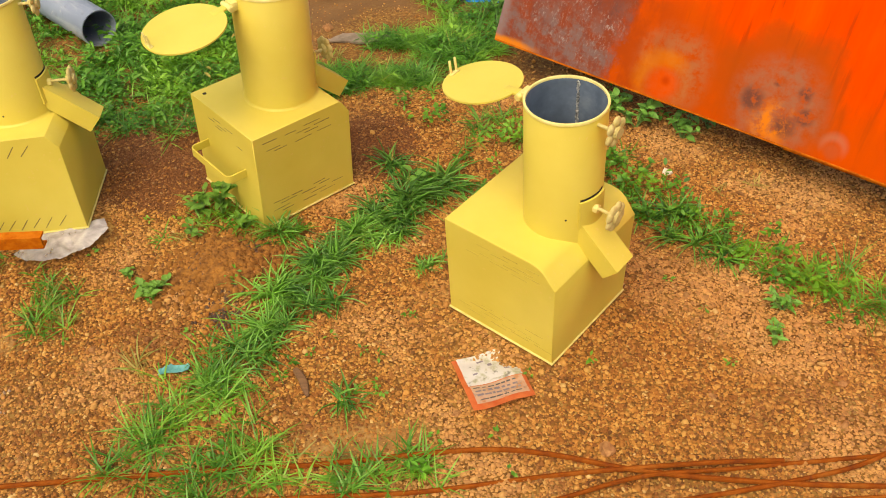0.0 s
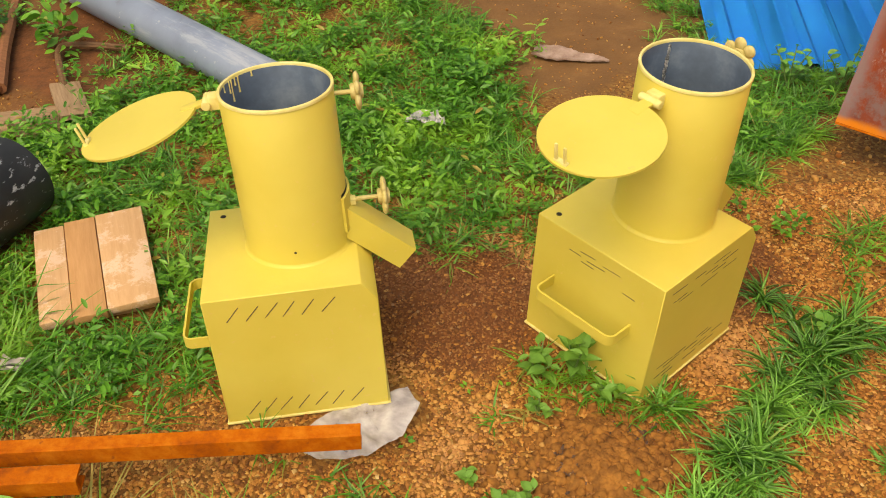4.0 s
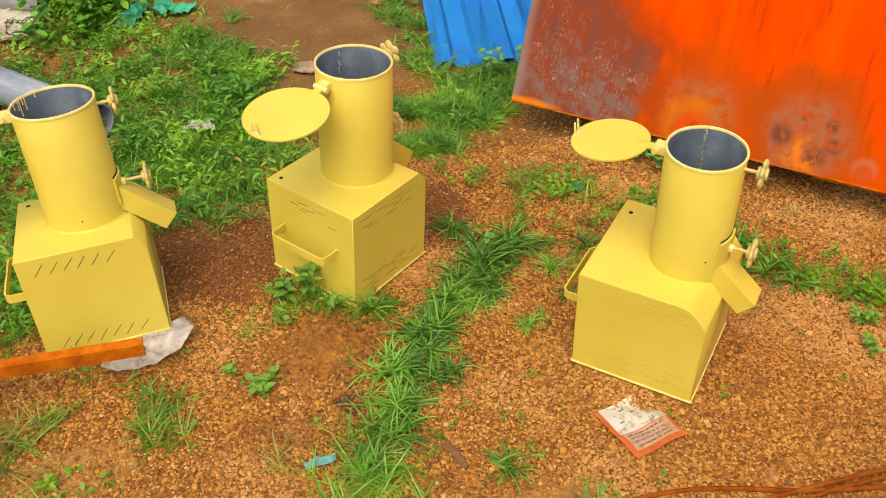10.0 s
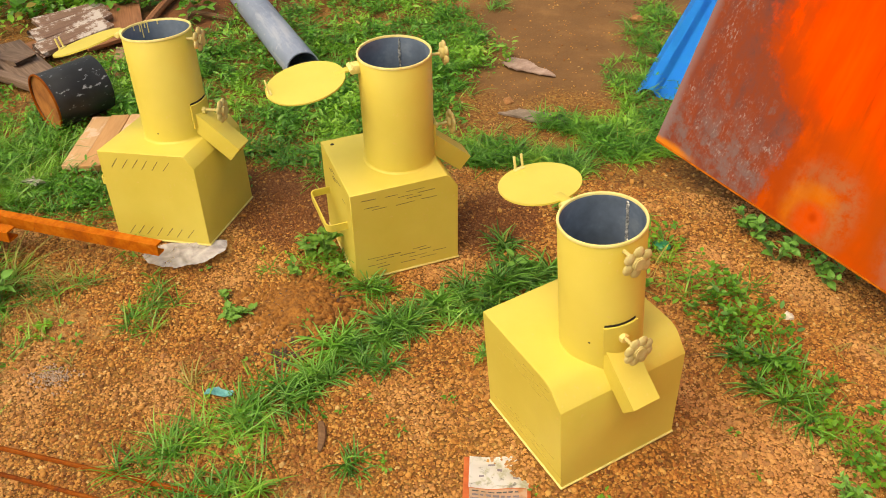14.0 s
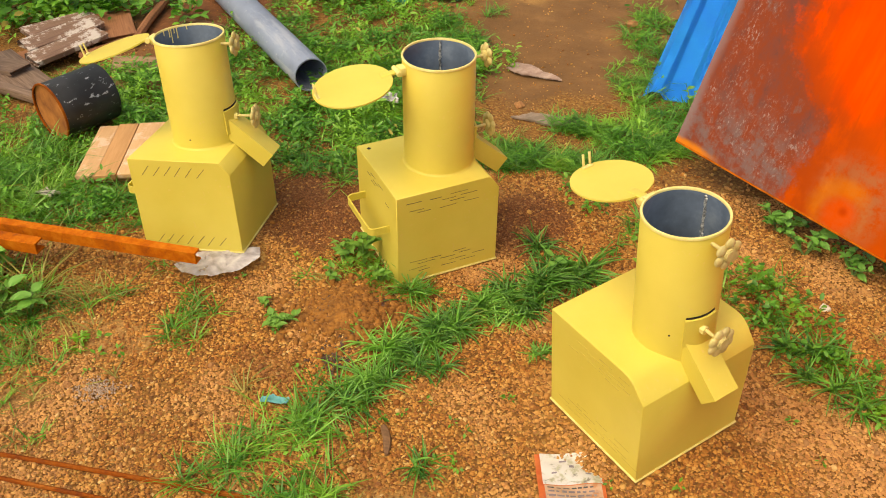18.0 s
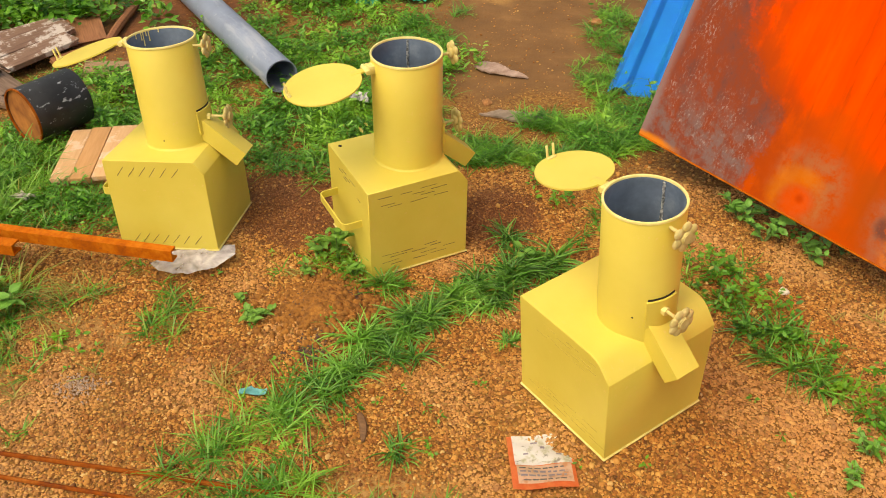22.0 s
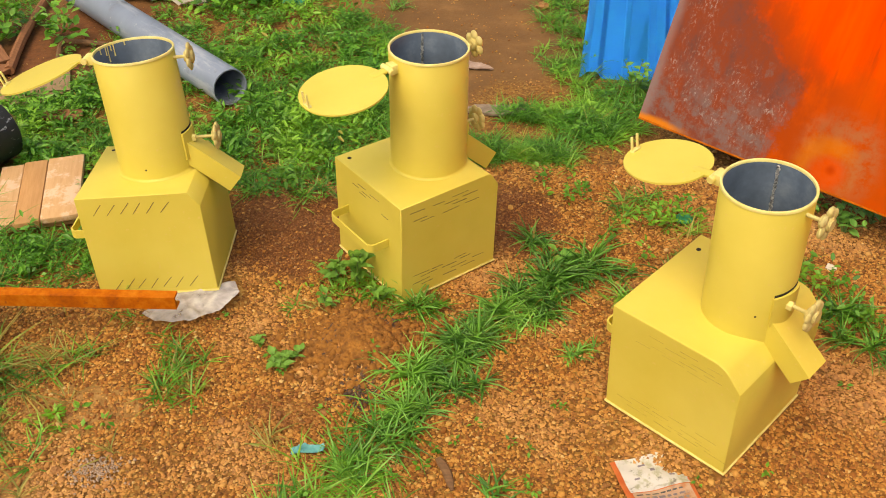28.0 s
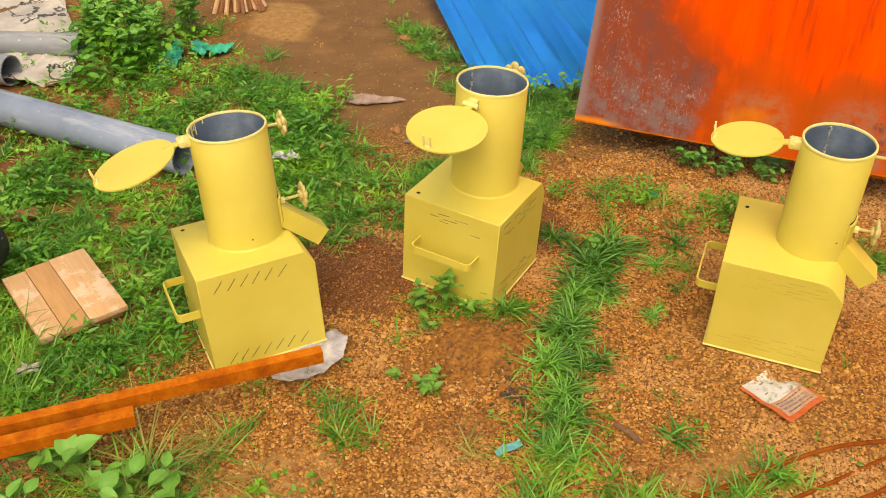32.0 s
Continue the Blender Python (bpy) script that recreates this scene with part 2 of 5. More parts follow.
    c = lay(c, k.spot(1.13, 0.030, 0.020, 0.012, 0.5), (0.34, 0.09, 0.04), 0.4)
    # the worn end: brown-violet rust, reaching further in low down
    reach = k.math("MULTIPLY_ADD", k.mask(py, 0.22, 0.44), -0.22, 0.44)
    dist = k.math("SUBTRACT", reach, k.math("MULTIPLY_ADD", k.math("SUBTRACT", wob, 0.5), 0.30, px))
    worn = k.mask(k.math("MULTIPLY_ADD", k.math("SUBTRACT", fleck, 0.5), 0.18, dist), -0.03, 0.035)
    c = lay(c, k.spot(0.33, 0.33, 0.12, 0.10, 0.6), (0.44, 0.050, 0.003), 0.7)
    c = lay(c, both(k.mask(dist, -0.20, 0.02), k.mask(k.noise(9.0, 6, 0.65, (1.6, 0.8, 1.0)), 0.36, 0.54)), (0.30, 0.042, 0.006), 0.8)
    tone = k.noise(8.0, 9, 0.75, (1.5, 0.8, 1.0))
    rust = k.ramp(tone, (0.34, (0.14, 0.050, 0.042)), (0.45, (0.20, 0.050, 0.030)), (0.55, (0.24, 0.046, 0.016)), (0.63, (0.19, 0.080, 0.068)), (0.72, (0.26, 0.19, 0.19)))
    c = lay(c, worn, rust)
    grey = both(worn, without(k.mask(k.math("MULTIPLY_ADD", wob, 0.30, py), 0.20, 0.42)))
    c = lay(c, both(grey, k.mask(k.noise(12.0, 8, 0.72), 0.42, 0.58)), (0.175, 0.125, 0.125), 0.8)
    c = lay(c, both(without(k.mask(k.math("MULTIPLY_ADD", wob, 0.06, px), 0.035, 0.07)), worn), (0.25, 0.19, 0.20), 0.6)
    # pale specks in clusters and columns
    chips = k.noise(85.0, 6, 0.75, (1.5, 0.75, 1.0))
    where = 0.0
    for x, y, r in ((0.09, 0.38, 0.05), (0.10, 0.30, 0.05), (0.12, 0.22, 0.055), (0.055, 0.17, 0.04), (0.13, 0.13, 0.06), (0.23, 0.12, 0.075), (0.29, 0.20, 0.055), (0.39, 0.17, 0.05), (0.35, 0.07, 0.06), (0.20, 0.31, 0.03), (0.10, 0.50, 0.06), (0.12, 0.70, 0.08)):
        where = k.math("MAXIMUM", k.spot(x, y, r * 0.85, 0.07, 0.8), where)
    where = both(where, k.mask(k.noise(17.0, 5, 0.7, (1.6, 0.7, 1.0)), 0.38, 0.62))
    c = lay(c, both(both(k.mask(chips, 0.51, 0.63), where), k.mask(dist, -0.06, 0.0)), (0.37, 0.32, 0.32), 0.8)
    edge = without(k.mask(k.math("MULTIPLY_ADD", k.noise(6.0, 4), 0.05, py), 0.028, 0.045))
    c = lay(c, both(edge, without(k.mask(px, 0.10, 0.20))), (0.66, 0.20, 0.015), 0.9)
    k.color(c).rough(k.value(streak, 0.5, 0.8))
    return k.bump(k.noise(35.0, 5), 0.15, 0.003).m


def mat_rust(name="orange_rust", tone=1.0):
    k = Mat(name, 0.85)
    k.b.inputs["Specular IOR Level"].default_value = 0.15
    c = k.ramp(k.noise(16.0, 7, 0.72), (0.28, (0.30 * tone, 0.060 * tone, 0.006)), (0.5, (0.64 * tone, 0.150 * tone, 0.006)), (0.72, (0.85 * tone, 0.28 * tone, 0.02)))
    c = k.mix(k.mask(k.noise(55.0, 4), 0.60, 0.78), c, (0.34 * tone, 0.085 * tone, 0.012))
    return k.color(c).bump(k.noise(90.0, 4), 0.4, 0.003).m


def mat_blue():
    k = Mat("blue_roof_paint", 0.32)
    k.b.inputs["Specular IOR Level"].default_value = 0.35
    c = k.ramp(k.noise(3.0, 4), (0.3, (0.0, 0.33, 1.0)), (0.7, (0.004, 0.42, 1.0)))
    c = k.mix(k.mask(k.noise(9.0, 6, 0.75), 0.6, 0.8), c, (0.03, 0.36, 0.92))
    return k.color(c).m


def mat_grey_pipe(name="weathered_grey_plastic", tint=(1.0, 1.0, 1.0)):
    k = Mat(name, 0.45)
    c = k.ramp(k.noise(3.2, 5, 0.6), (0.3, tuple(a * b for a, b in zip((0.175, 0.215, 0.315), tint))), (0.55, tuple(a * b for a, b in zip((0.26, 0.315, 0.445), tint))), (0.75, tuple(a * b for a, b in zip((0.36, 0.41, 0.51), tint))))
    c = k.mix(k.mask(k.noise(7.0, 6, 0.7), 0.52, 0.72), c, (0.13, 0.135, 0.165))
    scuff = k.math("MULTIPLY", k.mask(k.noise(11.0, 6, 0.7, (2.2, 2.2, 0.35)), 0.50, 0.66), 0.6)
    c = k.mix(scuff, c, tuple(a * b for a, b in zip((0.44, 0.47, 0.55), tint)))
    c = k.mix(k.mask(k.noise(42.0, 5, 0.7), 0.64, 0.72), c, (0.56, 0.56, 0.58))
    return k.color(c).bump(k.noise(50.0, 3), 0.08, 0.002).m


def mat_wood(name, dark, light, paint=None, along=(1.0, 12.0, 12.0)):
    k = Mat(name, 0.75)
    g = k.noise(9.0, 6, 0.65, along)
    c = k.ramp(g, (0.3, dark), (0.7, light))
    c = k.mix(k.value(k.obrandom(), 0.0, 0.35), c, dark)
    if paint:
        c = k.mix(k.mask(k.noise(13.0, 7, 0.75), 0.50, 0.60), c, paint)
    return k.color(c).bump(g, 0.35, 0.003).m


def mat_can():
    k = Mat("charred_black_paint", 0.55)
    c = k.ramp(k.noise(9.0, 5), (0.35, (0.010, 0.011, 0.013)), (0.75, (0.035, 0.037, 0.042)))
    c = k.mix(k.mask(k.noise(60.0, 5, 0.7, (1.0, 1.0, 0.5)), 0.60, 0.66), c, (0.36, 0.39, 0.44))
    return k.color(c).m


def mat_plastic_bag():
    k = Mat("cloudy_plastic_film", 0.25)
    f = k.noise(30.0, 5, 0.6)
    k.color(k.ramp(f, (0.35, (0.50, 0.47, 0.51)), (0.7, (0.76, 0.74, 0.79))))
    k.link(k.value(k.noise(16.0, 5, 0.65), 0.12, 0.90), k.b.inputs["Alpha"])
    return k.m


def mat_cloth(name, dark, light, scale=20.0, rough=0.7):
    k = Mat(name, rough)
    return k.color(k.ramp(k.noise(scale, 5, 0.65), (0.3, dark), (0.7, light))).bump(k.noise(scale * 3, 3), 0.3, 0.004).m


def mat_tarp():
    k = Mat("dirty_white_sheet", 0.6)
    c = k.ramp(k.noise(7.0, 5, 0.65), (0.3, (0.34, 0.29, 0.26)), (0.7, (0.60, 0.55, 0.52)))
    # Dark lines along noise ridges: the shade in the sheet's creases as colour.
    crease_shade = k.math("ABSOLUTE", k.math("SUBTRACT", k.noise(2.1, 5, 0.62), 0.5))
    c = k.mix(k.mask(crease_shade, 0.014, 0.005), c, (0.05, 0.045, 0.04))
    return k.color(c).bump(k.noise(21.0, 4), 0.3, 0.004).m


def mat_smeared(name, ground_tone, dark, tint):
    k = Mat(name, 0.4)
    c = k.mix(k.mask(k.noise(28.0, 5, 0.65), 0.48, 0.62), ground_tone, tint)
    c = k.mix(k.mask(k.noise(60.0, 6, 0.7, (0.7, 1.3, 1.0)), 0.56, 0.66), c, dark)
    c = k.mix(k.mask(k.noise(18.0, 3), 0.52, 0.6), c, ground_tone)
    return k.color(c).m


KNOBM = mat_cloth("dull_cast_paint", (0.50, 0.41, 0.13), (0.66, 0.57, 0.27), 60.0, 0.65)
FILLED = mat_cloth("paint_filled_slot", (0.38, 0.29, 0.055), (0.54, 0.42, 0.085), 40.0, 0.5)
# CUT and GAP put the shade inside cuts and holes into colour.
CUT = mat_dark("cut_shade", 0.055)
PAINT, PALE, STEEL, WELD, GAP = mat_paint(), mat_paint_light(), mat_steel(), mat_weld(), mat_dark()
SOIL, PEBBLE, DARKPEBBLE = mat_ground(), mat_pebble(), mat_pebble("dark_laterite_pebbles", 0.58)
GRASS = mat_leaf("grass_blades", (0.036, 0.165, 0.012), (0.175, 0.46, 0.052), 0.4, 0.04)
LUSH = mat_leaf("lush_grass_blades", (0.027, 0.135, 0.014), (0.225, 0.54, 0.095), 0.38, 0.03, 1.05)
LIGHTGRASS = mat_leaf("light_grass_blades", (0.07, 0.26, 0.03), (0.27, 0.58, 0.11), 0.38, 0.03, 1.05)
PALEGRASS = mat_leaf("dry_grass_blades", (0.12, 0.17, 0.03), (0.33, 0.33, 0.09), 0.55)
WEED = mat_leaf("weed_leaves", (0.034, 0.165, 0.011), (0.165, 0.465, 0.040), 0.45, 0.03)
LIGHTWEED = mat_leaf("light_weed_leaves", (0.042, 0.185, 0.013), (0.185, 0.49, 0.052), 0.40, 0.03)
BROAD = mat_leaf("broad_leaves", (0.075, 0.25, 0.03), (0.22, 0.49, 0.09), 0.5, 0.0, 1.0)
DULLWEED = mat_leaf("dull_weed_leaves", (0.058, 0.17, 0.024), (0.20, 0.43, 0.070), 0.6, 0.02, 1.1)
STEM = mat_leaf("plant_stems", (0.10, 0.20, 0.05), (0.22, 0.32, 0.10), 0.5)
PLATE, RUST, DARKRUST = mat_rust_plate(), mat_rust("orange_rust", 0.74), mat_rust("brown_rust", 0.45)
BLUE, PIPE, OLDPIPE = mat_blue(), mat_grey_pipe(), mat_grey_pipe("dusty_grey_plastic", (1.0, 0.88, 0.72))
RODRUST = mat_rust("rod_rust", 0.38)
DISCRUST = mat_cloth("brown_rust_disc", (0.17, 0.045, 0.012), (0.55, 0.21, 0.05), 11.0, 0.8)
MIDWOOD = mat_wood("orange_sawn_wood", (0.46, 0.235, 0.095), (0.60, 0.335, 0.155), None, (12.0, 1.0, 12.0))
FRESHWOOD = mat_wood("fresh_sawn_wood", (0.54, 0.31, 0.15), (0.68, 0.43, 0.25), (0.70, 0.50, 0.36), (12.0, 1.0, 12.0))
OLDWOOD = mat_wood("weathered_painted_wood", (0.12, 0.065, 0.045), (0.29, 0.17, 0.12), (0.52, 0.46, 0.43))
REDWOOD = mat_wood("reddish_old_wood", (0.20, 0.075, 0.03), (0.36, 0.16, 0.075))
TANWOOD = mat_wood("tan_weathered_wood", (0.24, 0.14, 0.075), (0.44, 0.30, 0.18))
GREYWOOD = mat_wood("grey_brown_wood", (0.11, 0.065, 0.045), (0.31, 0.21, 0.155))
BARK = mat_wood("brown_bark", (0.10, 0.045, 0.02), (0.25, 0.13, 0.06))
CAN, BAG = mat_can(), mat_plastic_bag()
TEAL = mat_cloth("teal_woven_cloth", (0.005, 0.20, 0.13), (0.015, 0.42, 0.28))
TARP = mat_tarp()
FOIL = mat_cloth("orange_foil_print", (0.75, 0.16, 0.05), (0.85, 0.30, 0.12), 30.0, 0.35)
FOILW = mat_smeared("white_smeared_print", (0.88, 0.87, 0.88), (0.36, 0.35, 0.33), (0.60, 0.60, 0.46))
FOILP = mat_smeared("pale_orange_print", (0.78, 0.56, 0.42), (0.36, 0.28, 0.30), (0.70, 0.36, 0.20))
INK = mat_cloth("dark_print", (0.05, 0.06, 0.07), (0.20, 0.20, 0.22), 60.0, 0.4)
VIOLET = mat_smeared("faded_violet_print", (0.34, 0.30, 0.38), (0.16, 0.14, 0.18), (0.50, 0.45, 0.48))
CYAN = mat_cloth("faded_cyan_film", (0.07, 0.30, 0.33), (0.16, 0.48, 0.50), 40.0, 0.4)
DEEPRUST = mat_cloth("deep_brown_rust", (0.055, 0.026, 0.016), (0.19, 0.080, 0.040), 9.0, 0.8)
STONE = mat_cloth("grey_stone", (0.15, 0.11, 0.08), (0.34, 0.26, 0.21), 25.0, 0.85)
ASHM = mat_cloth("grey_ash", (0.28, 0.18, 0.12), (0.48, 0.37, 0.30), 90.0, 0.95)
CHAR = mat_cloth("charred_earth", (0.05, 0.032, 0.025), (0.15, 0.085, 0.06), 60.0, 0.95)
CLAY = mat_cloth("dug_clay", (0.13, 0.048, 0.009), (0.37, 0.155, 0.030), 48.0, 0.95)
ROUGH = mat_cloth("rough_laterite_stone", (0.22, 0.085, 0.03), (0.50, 0.25, 0.10), 45.0, 0.95)
PALEBARK = mat_cloth("pale_weathered_bark", (0.22, 0.13, 0.10), (0.46, 0.33, 0.28), 25.0, 0.85)
QUARTZ = mat_cloth("white_quartz", (0.55, 0.50, 0.42), (0.80, 0.76, 0.68), 40.0, 0.6)
GREENP = mat_cloth("green_plastic", (0.01, 0.16, 0.07), (0.02, 0.30, 0.14), 20.0, 0.3)

# ---- mesh helpers ----


def mesh_of(bm, name, material, smooth=False):
    me = bpy.data.meshes.new(name)
    bmesh.ops.recalc_face_normals(bm, faces=bm.faces)
    bm.to_mesh(me)
    bm.free()
    me.materials.append(material)
    if smooth:
        me.shade_smooth()
        me.set_sharp_from_angle(angle=radians(40))
    return me


def part(name, bm, material, parent, label="", smooth=True):
    ob = new(name, mesh_of(bm, name, material, smooth))
    ob.parent = parent
    return tagged(ob, label)


def thing(name, m, label, category, group="", kind=""):
    ob = new(name)
    ob.empty_display_size = 0.05
    ob.matrix_world = m
    return tagged(ob, label, category, group, kind)


def solo(name, bm, material, label, category, m=None, group="", kind="", smooth=True):
    ob = new(name, mesh_of(bm, name, material, smooth))
    if m is not None:
        ob.matrix_world = m
    return tagged(ob, label, category, group, kind)


def box(x0, x1, y0, y1, z0, z1, bevel=0.0, seg=2, bm=None, m=None):
    bm = bm or bmesh.new()
    t = Matrix.LocRotScale(((x0 + x1) / 2, (y0 + y1) / 2, (z0 + z1) / 2), None, (x1 - x0, y1 - y0, z1 - z0))
    vs = bmesh.ops.create_cube(bm, size=1.0, matrix=(m or Matrix()) @ t)["verts"]
    if bevel:
        es = list({e for v in vs for e in v.link_edges})
        bmesh.ops.bevel(bm, geom=es, offset=bevel, segments=seg, affect="EDGES", profile=0.5)
    return bm


def tube(r0, r1, z0, z1, n=64, bm=None, m=None):
    """A hollow pipe with wall, open at both ends."""
    bm = bm or bmesh.new()
    m = m or Matrix()
    rings = []
    for r, z in ((r0, z0), (r0, z1 - 0.001), (r0 - 0.0008, z1), (r1 + 0.0008, z1), (r1, z1 - 0.001), (r1, z0)):
        rings.append([bm.verts.new(m @ Vector((r * math.cos(2 * math.pi * i / n), r * math.sin(2 * math.pi * i / n), z))) for i in range(n)])
    for a, b in zip(rings, rings[1:] + rings[:1]):
        for i in range(n):
            bm.faces.new((a[i], a[(i + 1) % n], b[(i + 1) % n], b[i]))
    return bm


def cyl(r, a, b, n=16, bm=None, r2=None, bevel=0.0):
    """A rod from a to b."""
    bm = bm or bmesh.new()
    a, b = Vector(a), Vector(b)
    q = (b - a).to_track_quat("Z", "Y").to_matrix().to_4x4()
    vs = bmesh.ops.create_cone(bm, cap_ends=True, segments=n, radius1=r, radius2=r if r2 is None else r2, depth=(b - a).length,
                               matrix=Matrix.Translation((a + b) / 2) @ q)["verts"]
    if bevel:
        es = [e for e in {e for v in vs for e in v.link_edges} if any(len(f.verts) > 4 for f in e.link_faces)]
        bmesh.ops.bevel(bm, geom=es, offset=bevel, segments=2, affect="EDGES")
    return bm


def sweep(points, radius, n=8, bm=None, flat=1.0, closed=True):
    """A tube along a smooth line; radius may be a list."""
    bm = bm or bmesh.new()
    pts = [Vector(p) for p in points]
    rs = radius if isinstance(radius, (list, tuple)) else [radius] * len(pts)
    rings = []
    for i, p in enumerate(pts):
        d = (pts[min(i + 1, len(pts) - 1)] - pts[max(i - 1, 0)]).normalized()
        s = d.cross(Vector((0, 0, 1)))
        s = s.normalized() if s.length > 1e-4 else Vector((1, 0, 0))
        u = s.cross(d)
        rings.append([bm.verts.new(p + rs[i] * (math.cos(2 * math.pi * k / n) * s + flat * math.sin(2 * math.pi * k / n) * u)) for k in range(n)])
    for a, b in zip(rings, rings[1:]):
        for k in range(n):
            bm.faces.new((a[k], a[(k + 1) % n], b[(k + 1) % n], b[k]))
    if closed:
        bm.faces.new(rings[0][::-1])
        bm.faces.new(rings[-1])
    return bm


def curve_points(ctrl, n=10):
    """A smooth line through the control points."""
    c = [Vector(p) for p in ctrl]
    c = [2 * c[0] - c[1]] + c + [2 * c[-1] - c[-2]]
    out = []
    for i in range(1, len(c) - 2):
        for k in range(n):
            t = k / n
            p0, p1, p2, p3 = c[i - 1:i + 3]
            out.append(0.5 * (2 * p1 + (p2 - p0) * t + (2 * p0 - 5 * p1 + 4 * p2 - p3) * t * t + (3 * p1 - p0 - 3 * p2 + p3) * t ** 3))
    out.append(c[-2])
    return out


def prism(poly, y0, y1, bevel=0.0):
    """A profile in x and z, drawn out along y."""
    bm = bmesh.new()
    a = [bm.verts.new((x, y0, z)) for x, z in poly]
    b = [bm.verts.new((x, y1, z)) for x, z in poly]
    bm.faces.new(a)
    bm.faces.new(b[::-1])
    for i in range(len(poly)):
        j = (i + 1) % len(poly)
        bm.faces.new((a[i], b[i], b[j], a[j]))
    if bevel:
        bm.normal_update()
        hard = [e for e in bm.edges if e.calc_face_angle(0.0) > 0.6]
        bmesh.ops.bevel(bm, geom=hard, offset=bevel, segments=1, affect="EDGES")
    return bm


# ---- the ground ----
# Each machine: place, turn, tilts, tube radius, tube place, lid's bearing and droop.
STOVES = (
    dict(at=(-0.567, 2.183, 0.015), yaw=4.49, tx=-4.45, ty=-2.23, r=0.096, c=(0.022, 0.017), lid=(179.0, 15.0), rim=0.007, slots="slashes", weld=-105.0, drop=0.016, hole=(267.0, 0.319), edge=((0.150, 0.250), (0.124, 0.287)), tip=(0.232, 0.008, 0.257), lean=0.0,
         label="yellow painted steel feed machine with slanted slots, open lid hanging low", top=0.592),
    dict(at=(0.091, 2.239, 0.021), yaw=39.58, tx=1.56, ty=0.53, r=0.096, c=(0.036, -0.005), lid=(178.5, 8.5), rim=0.007, slots="dashes", weld=64.0, drop=0.026, hole=None, edge=((0.152, 0.246), (0.130, 0.279), (0.120, 0.287)), tip=(0.232, -0.010, 0.257), lean=0.0,
         label="yellow painted steel feed machine with dashed slots and open lid", top=0.598),
    dict(at=(0.763, 1.705, 0.030), yaw=-42.83, tx=3.41, ty=0.0, r=0.086, c=(0.050, 0.021), lid=(181.4, 6.0), rim=0.001, slots="faint", weld=107.0, drop=0.026, hole=(309.0, 0.343), edge=((0.152, 0.238), (0.122, 0.273), (0.112, 0.2805), (0.099, 0.2852), (0.084, 0.287)), tip=(0.225, 0.008, 0.242), lean=0.018,
         label="yellow painted steel feed machine with faint slots beside a sachet", top=0.590),
)
W, D, HB = 0.300, 0.295, 0.287


def stove_matrix(s):
    x, y, z = s["at"]
    return pose(x, y, z, 0, 0, s["yaw"]) @ pose(0, 0, 0, s["tx"], 0, 0) @ pose(0, 0, 0, 0, s["ty"], 0)


def bump_at(x, y, cx, cy, r, h):
    return h * np.exp(-((x - cx) ** 2 + (y - cy) ** 2) / (r * r))


def wave(x, y, f, s):
    return np.sin(x * f + s) * np.cos(y * f * 1.13 + 2.1 * s) + 0.5 * np.sin((x + y) * f * 1.9 + 3.3 * s)


def ground_z(x, y):
    x, y = np.asarray(x, float), np.asarray(y, float)
    z = 0.004 * wave(x, y, 5.0, 0.7) + 0.0025 * wave(x, y, 13.0, 1.9) + 0.0012 * wave(x, y, 31.0, 0.3)
    z = z * np.exp(-((x ** 2 + (y - 2.0) ** 2) / 40.0)) - 0.002
    z = z + bump_at(x, y, -0.018, 1.895, 0.115, 0.036) + bump_at(x, y, 0.03, 1.83, 0.06, 0.012) + bump_at(x, y, -0.30, 2.42, 0.24, 0.035)
    z = z + bump_at(x, y, 0.34, 2.50, 0.2, 0.02)
    for s in STOVES:
        m = stove_matrix(s)
        o, nrm = m.translation, m.to_3x3() @ Vector((0, 0, 1))
        plane = o.z - ((x - o.x) * nrm.x + (y - o.y) * nrm.y) / nrm.z
        d2 = ((x - o.x) ** 2 + (y - o.y) ** 2)
        wgt = 1 / (1 + np.exp(np.clip((np.sqrt(d2) - 0.25) / 0.025, -60, 60)))
        z = z * (1 - wgt) + (plane - 0.0015) * wgt
    return z


def gz(x, y):
    return float(ground_z(x, y))


def axis(lo, hi, step, out):
    mid = np.arange(lo, hi + step / 2, step)
    grow = step * 1.5 ** np.arange(1, 26)
    up = hi + np.cumsum(grow)
    dn = lo - np.cumsum(grow)
    return np.concatenate([dn[::-1][-out:] if out < 25 else dn[::-1], mid, up[:out]])


gx, gy = axis(-2.4, 2.4, 0.02, 24), axis(0.7, 5.0, 0.02, 24)
GX, GY = np.meshgrid(gx, gy)
GZ = ground_z(GX, GY)
nx, ny = len(gx), len(gy)
me = bpy.data.meshes.new("ground")
idx = np.arange(nx * ny).reshape(ny, nx)
quads = np.stack([idx[:-1, :-1], idx[:-1, 1:], idx[1:, 1:], idx[1:, :-1]], -1).reshape(-1, 4)
me.from_pydata(np.stack([GX, GY, GZ], -1).reshape(-1, 3).tolist(), [], quads.tolist())
me.shade_smooth()
me.materials.append(SOIL)


def blob(x, y, spots):
    v = np.zeros_like(np.asarray(x, float))
    for cx, cy, rx, ry in spots:
        d = np.sqrt(((x - cx) / rx) ** 2 + ((y - cy) / ry) ** 2) + 0.16 * wave(x, y, 9.0, cx * 3) + 0.08 * wave(x, y, 23.0, cy)
        v = np.maximum(v, np.clip((1.15 - d) / 0.3, 0, 1))
    return v


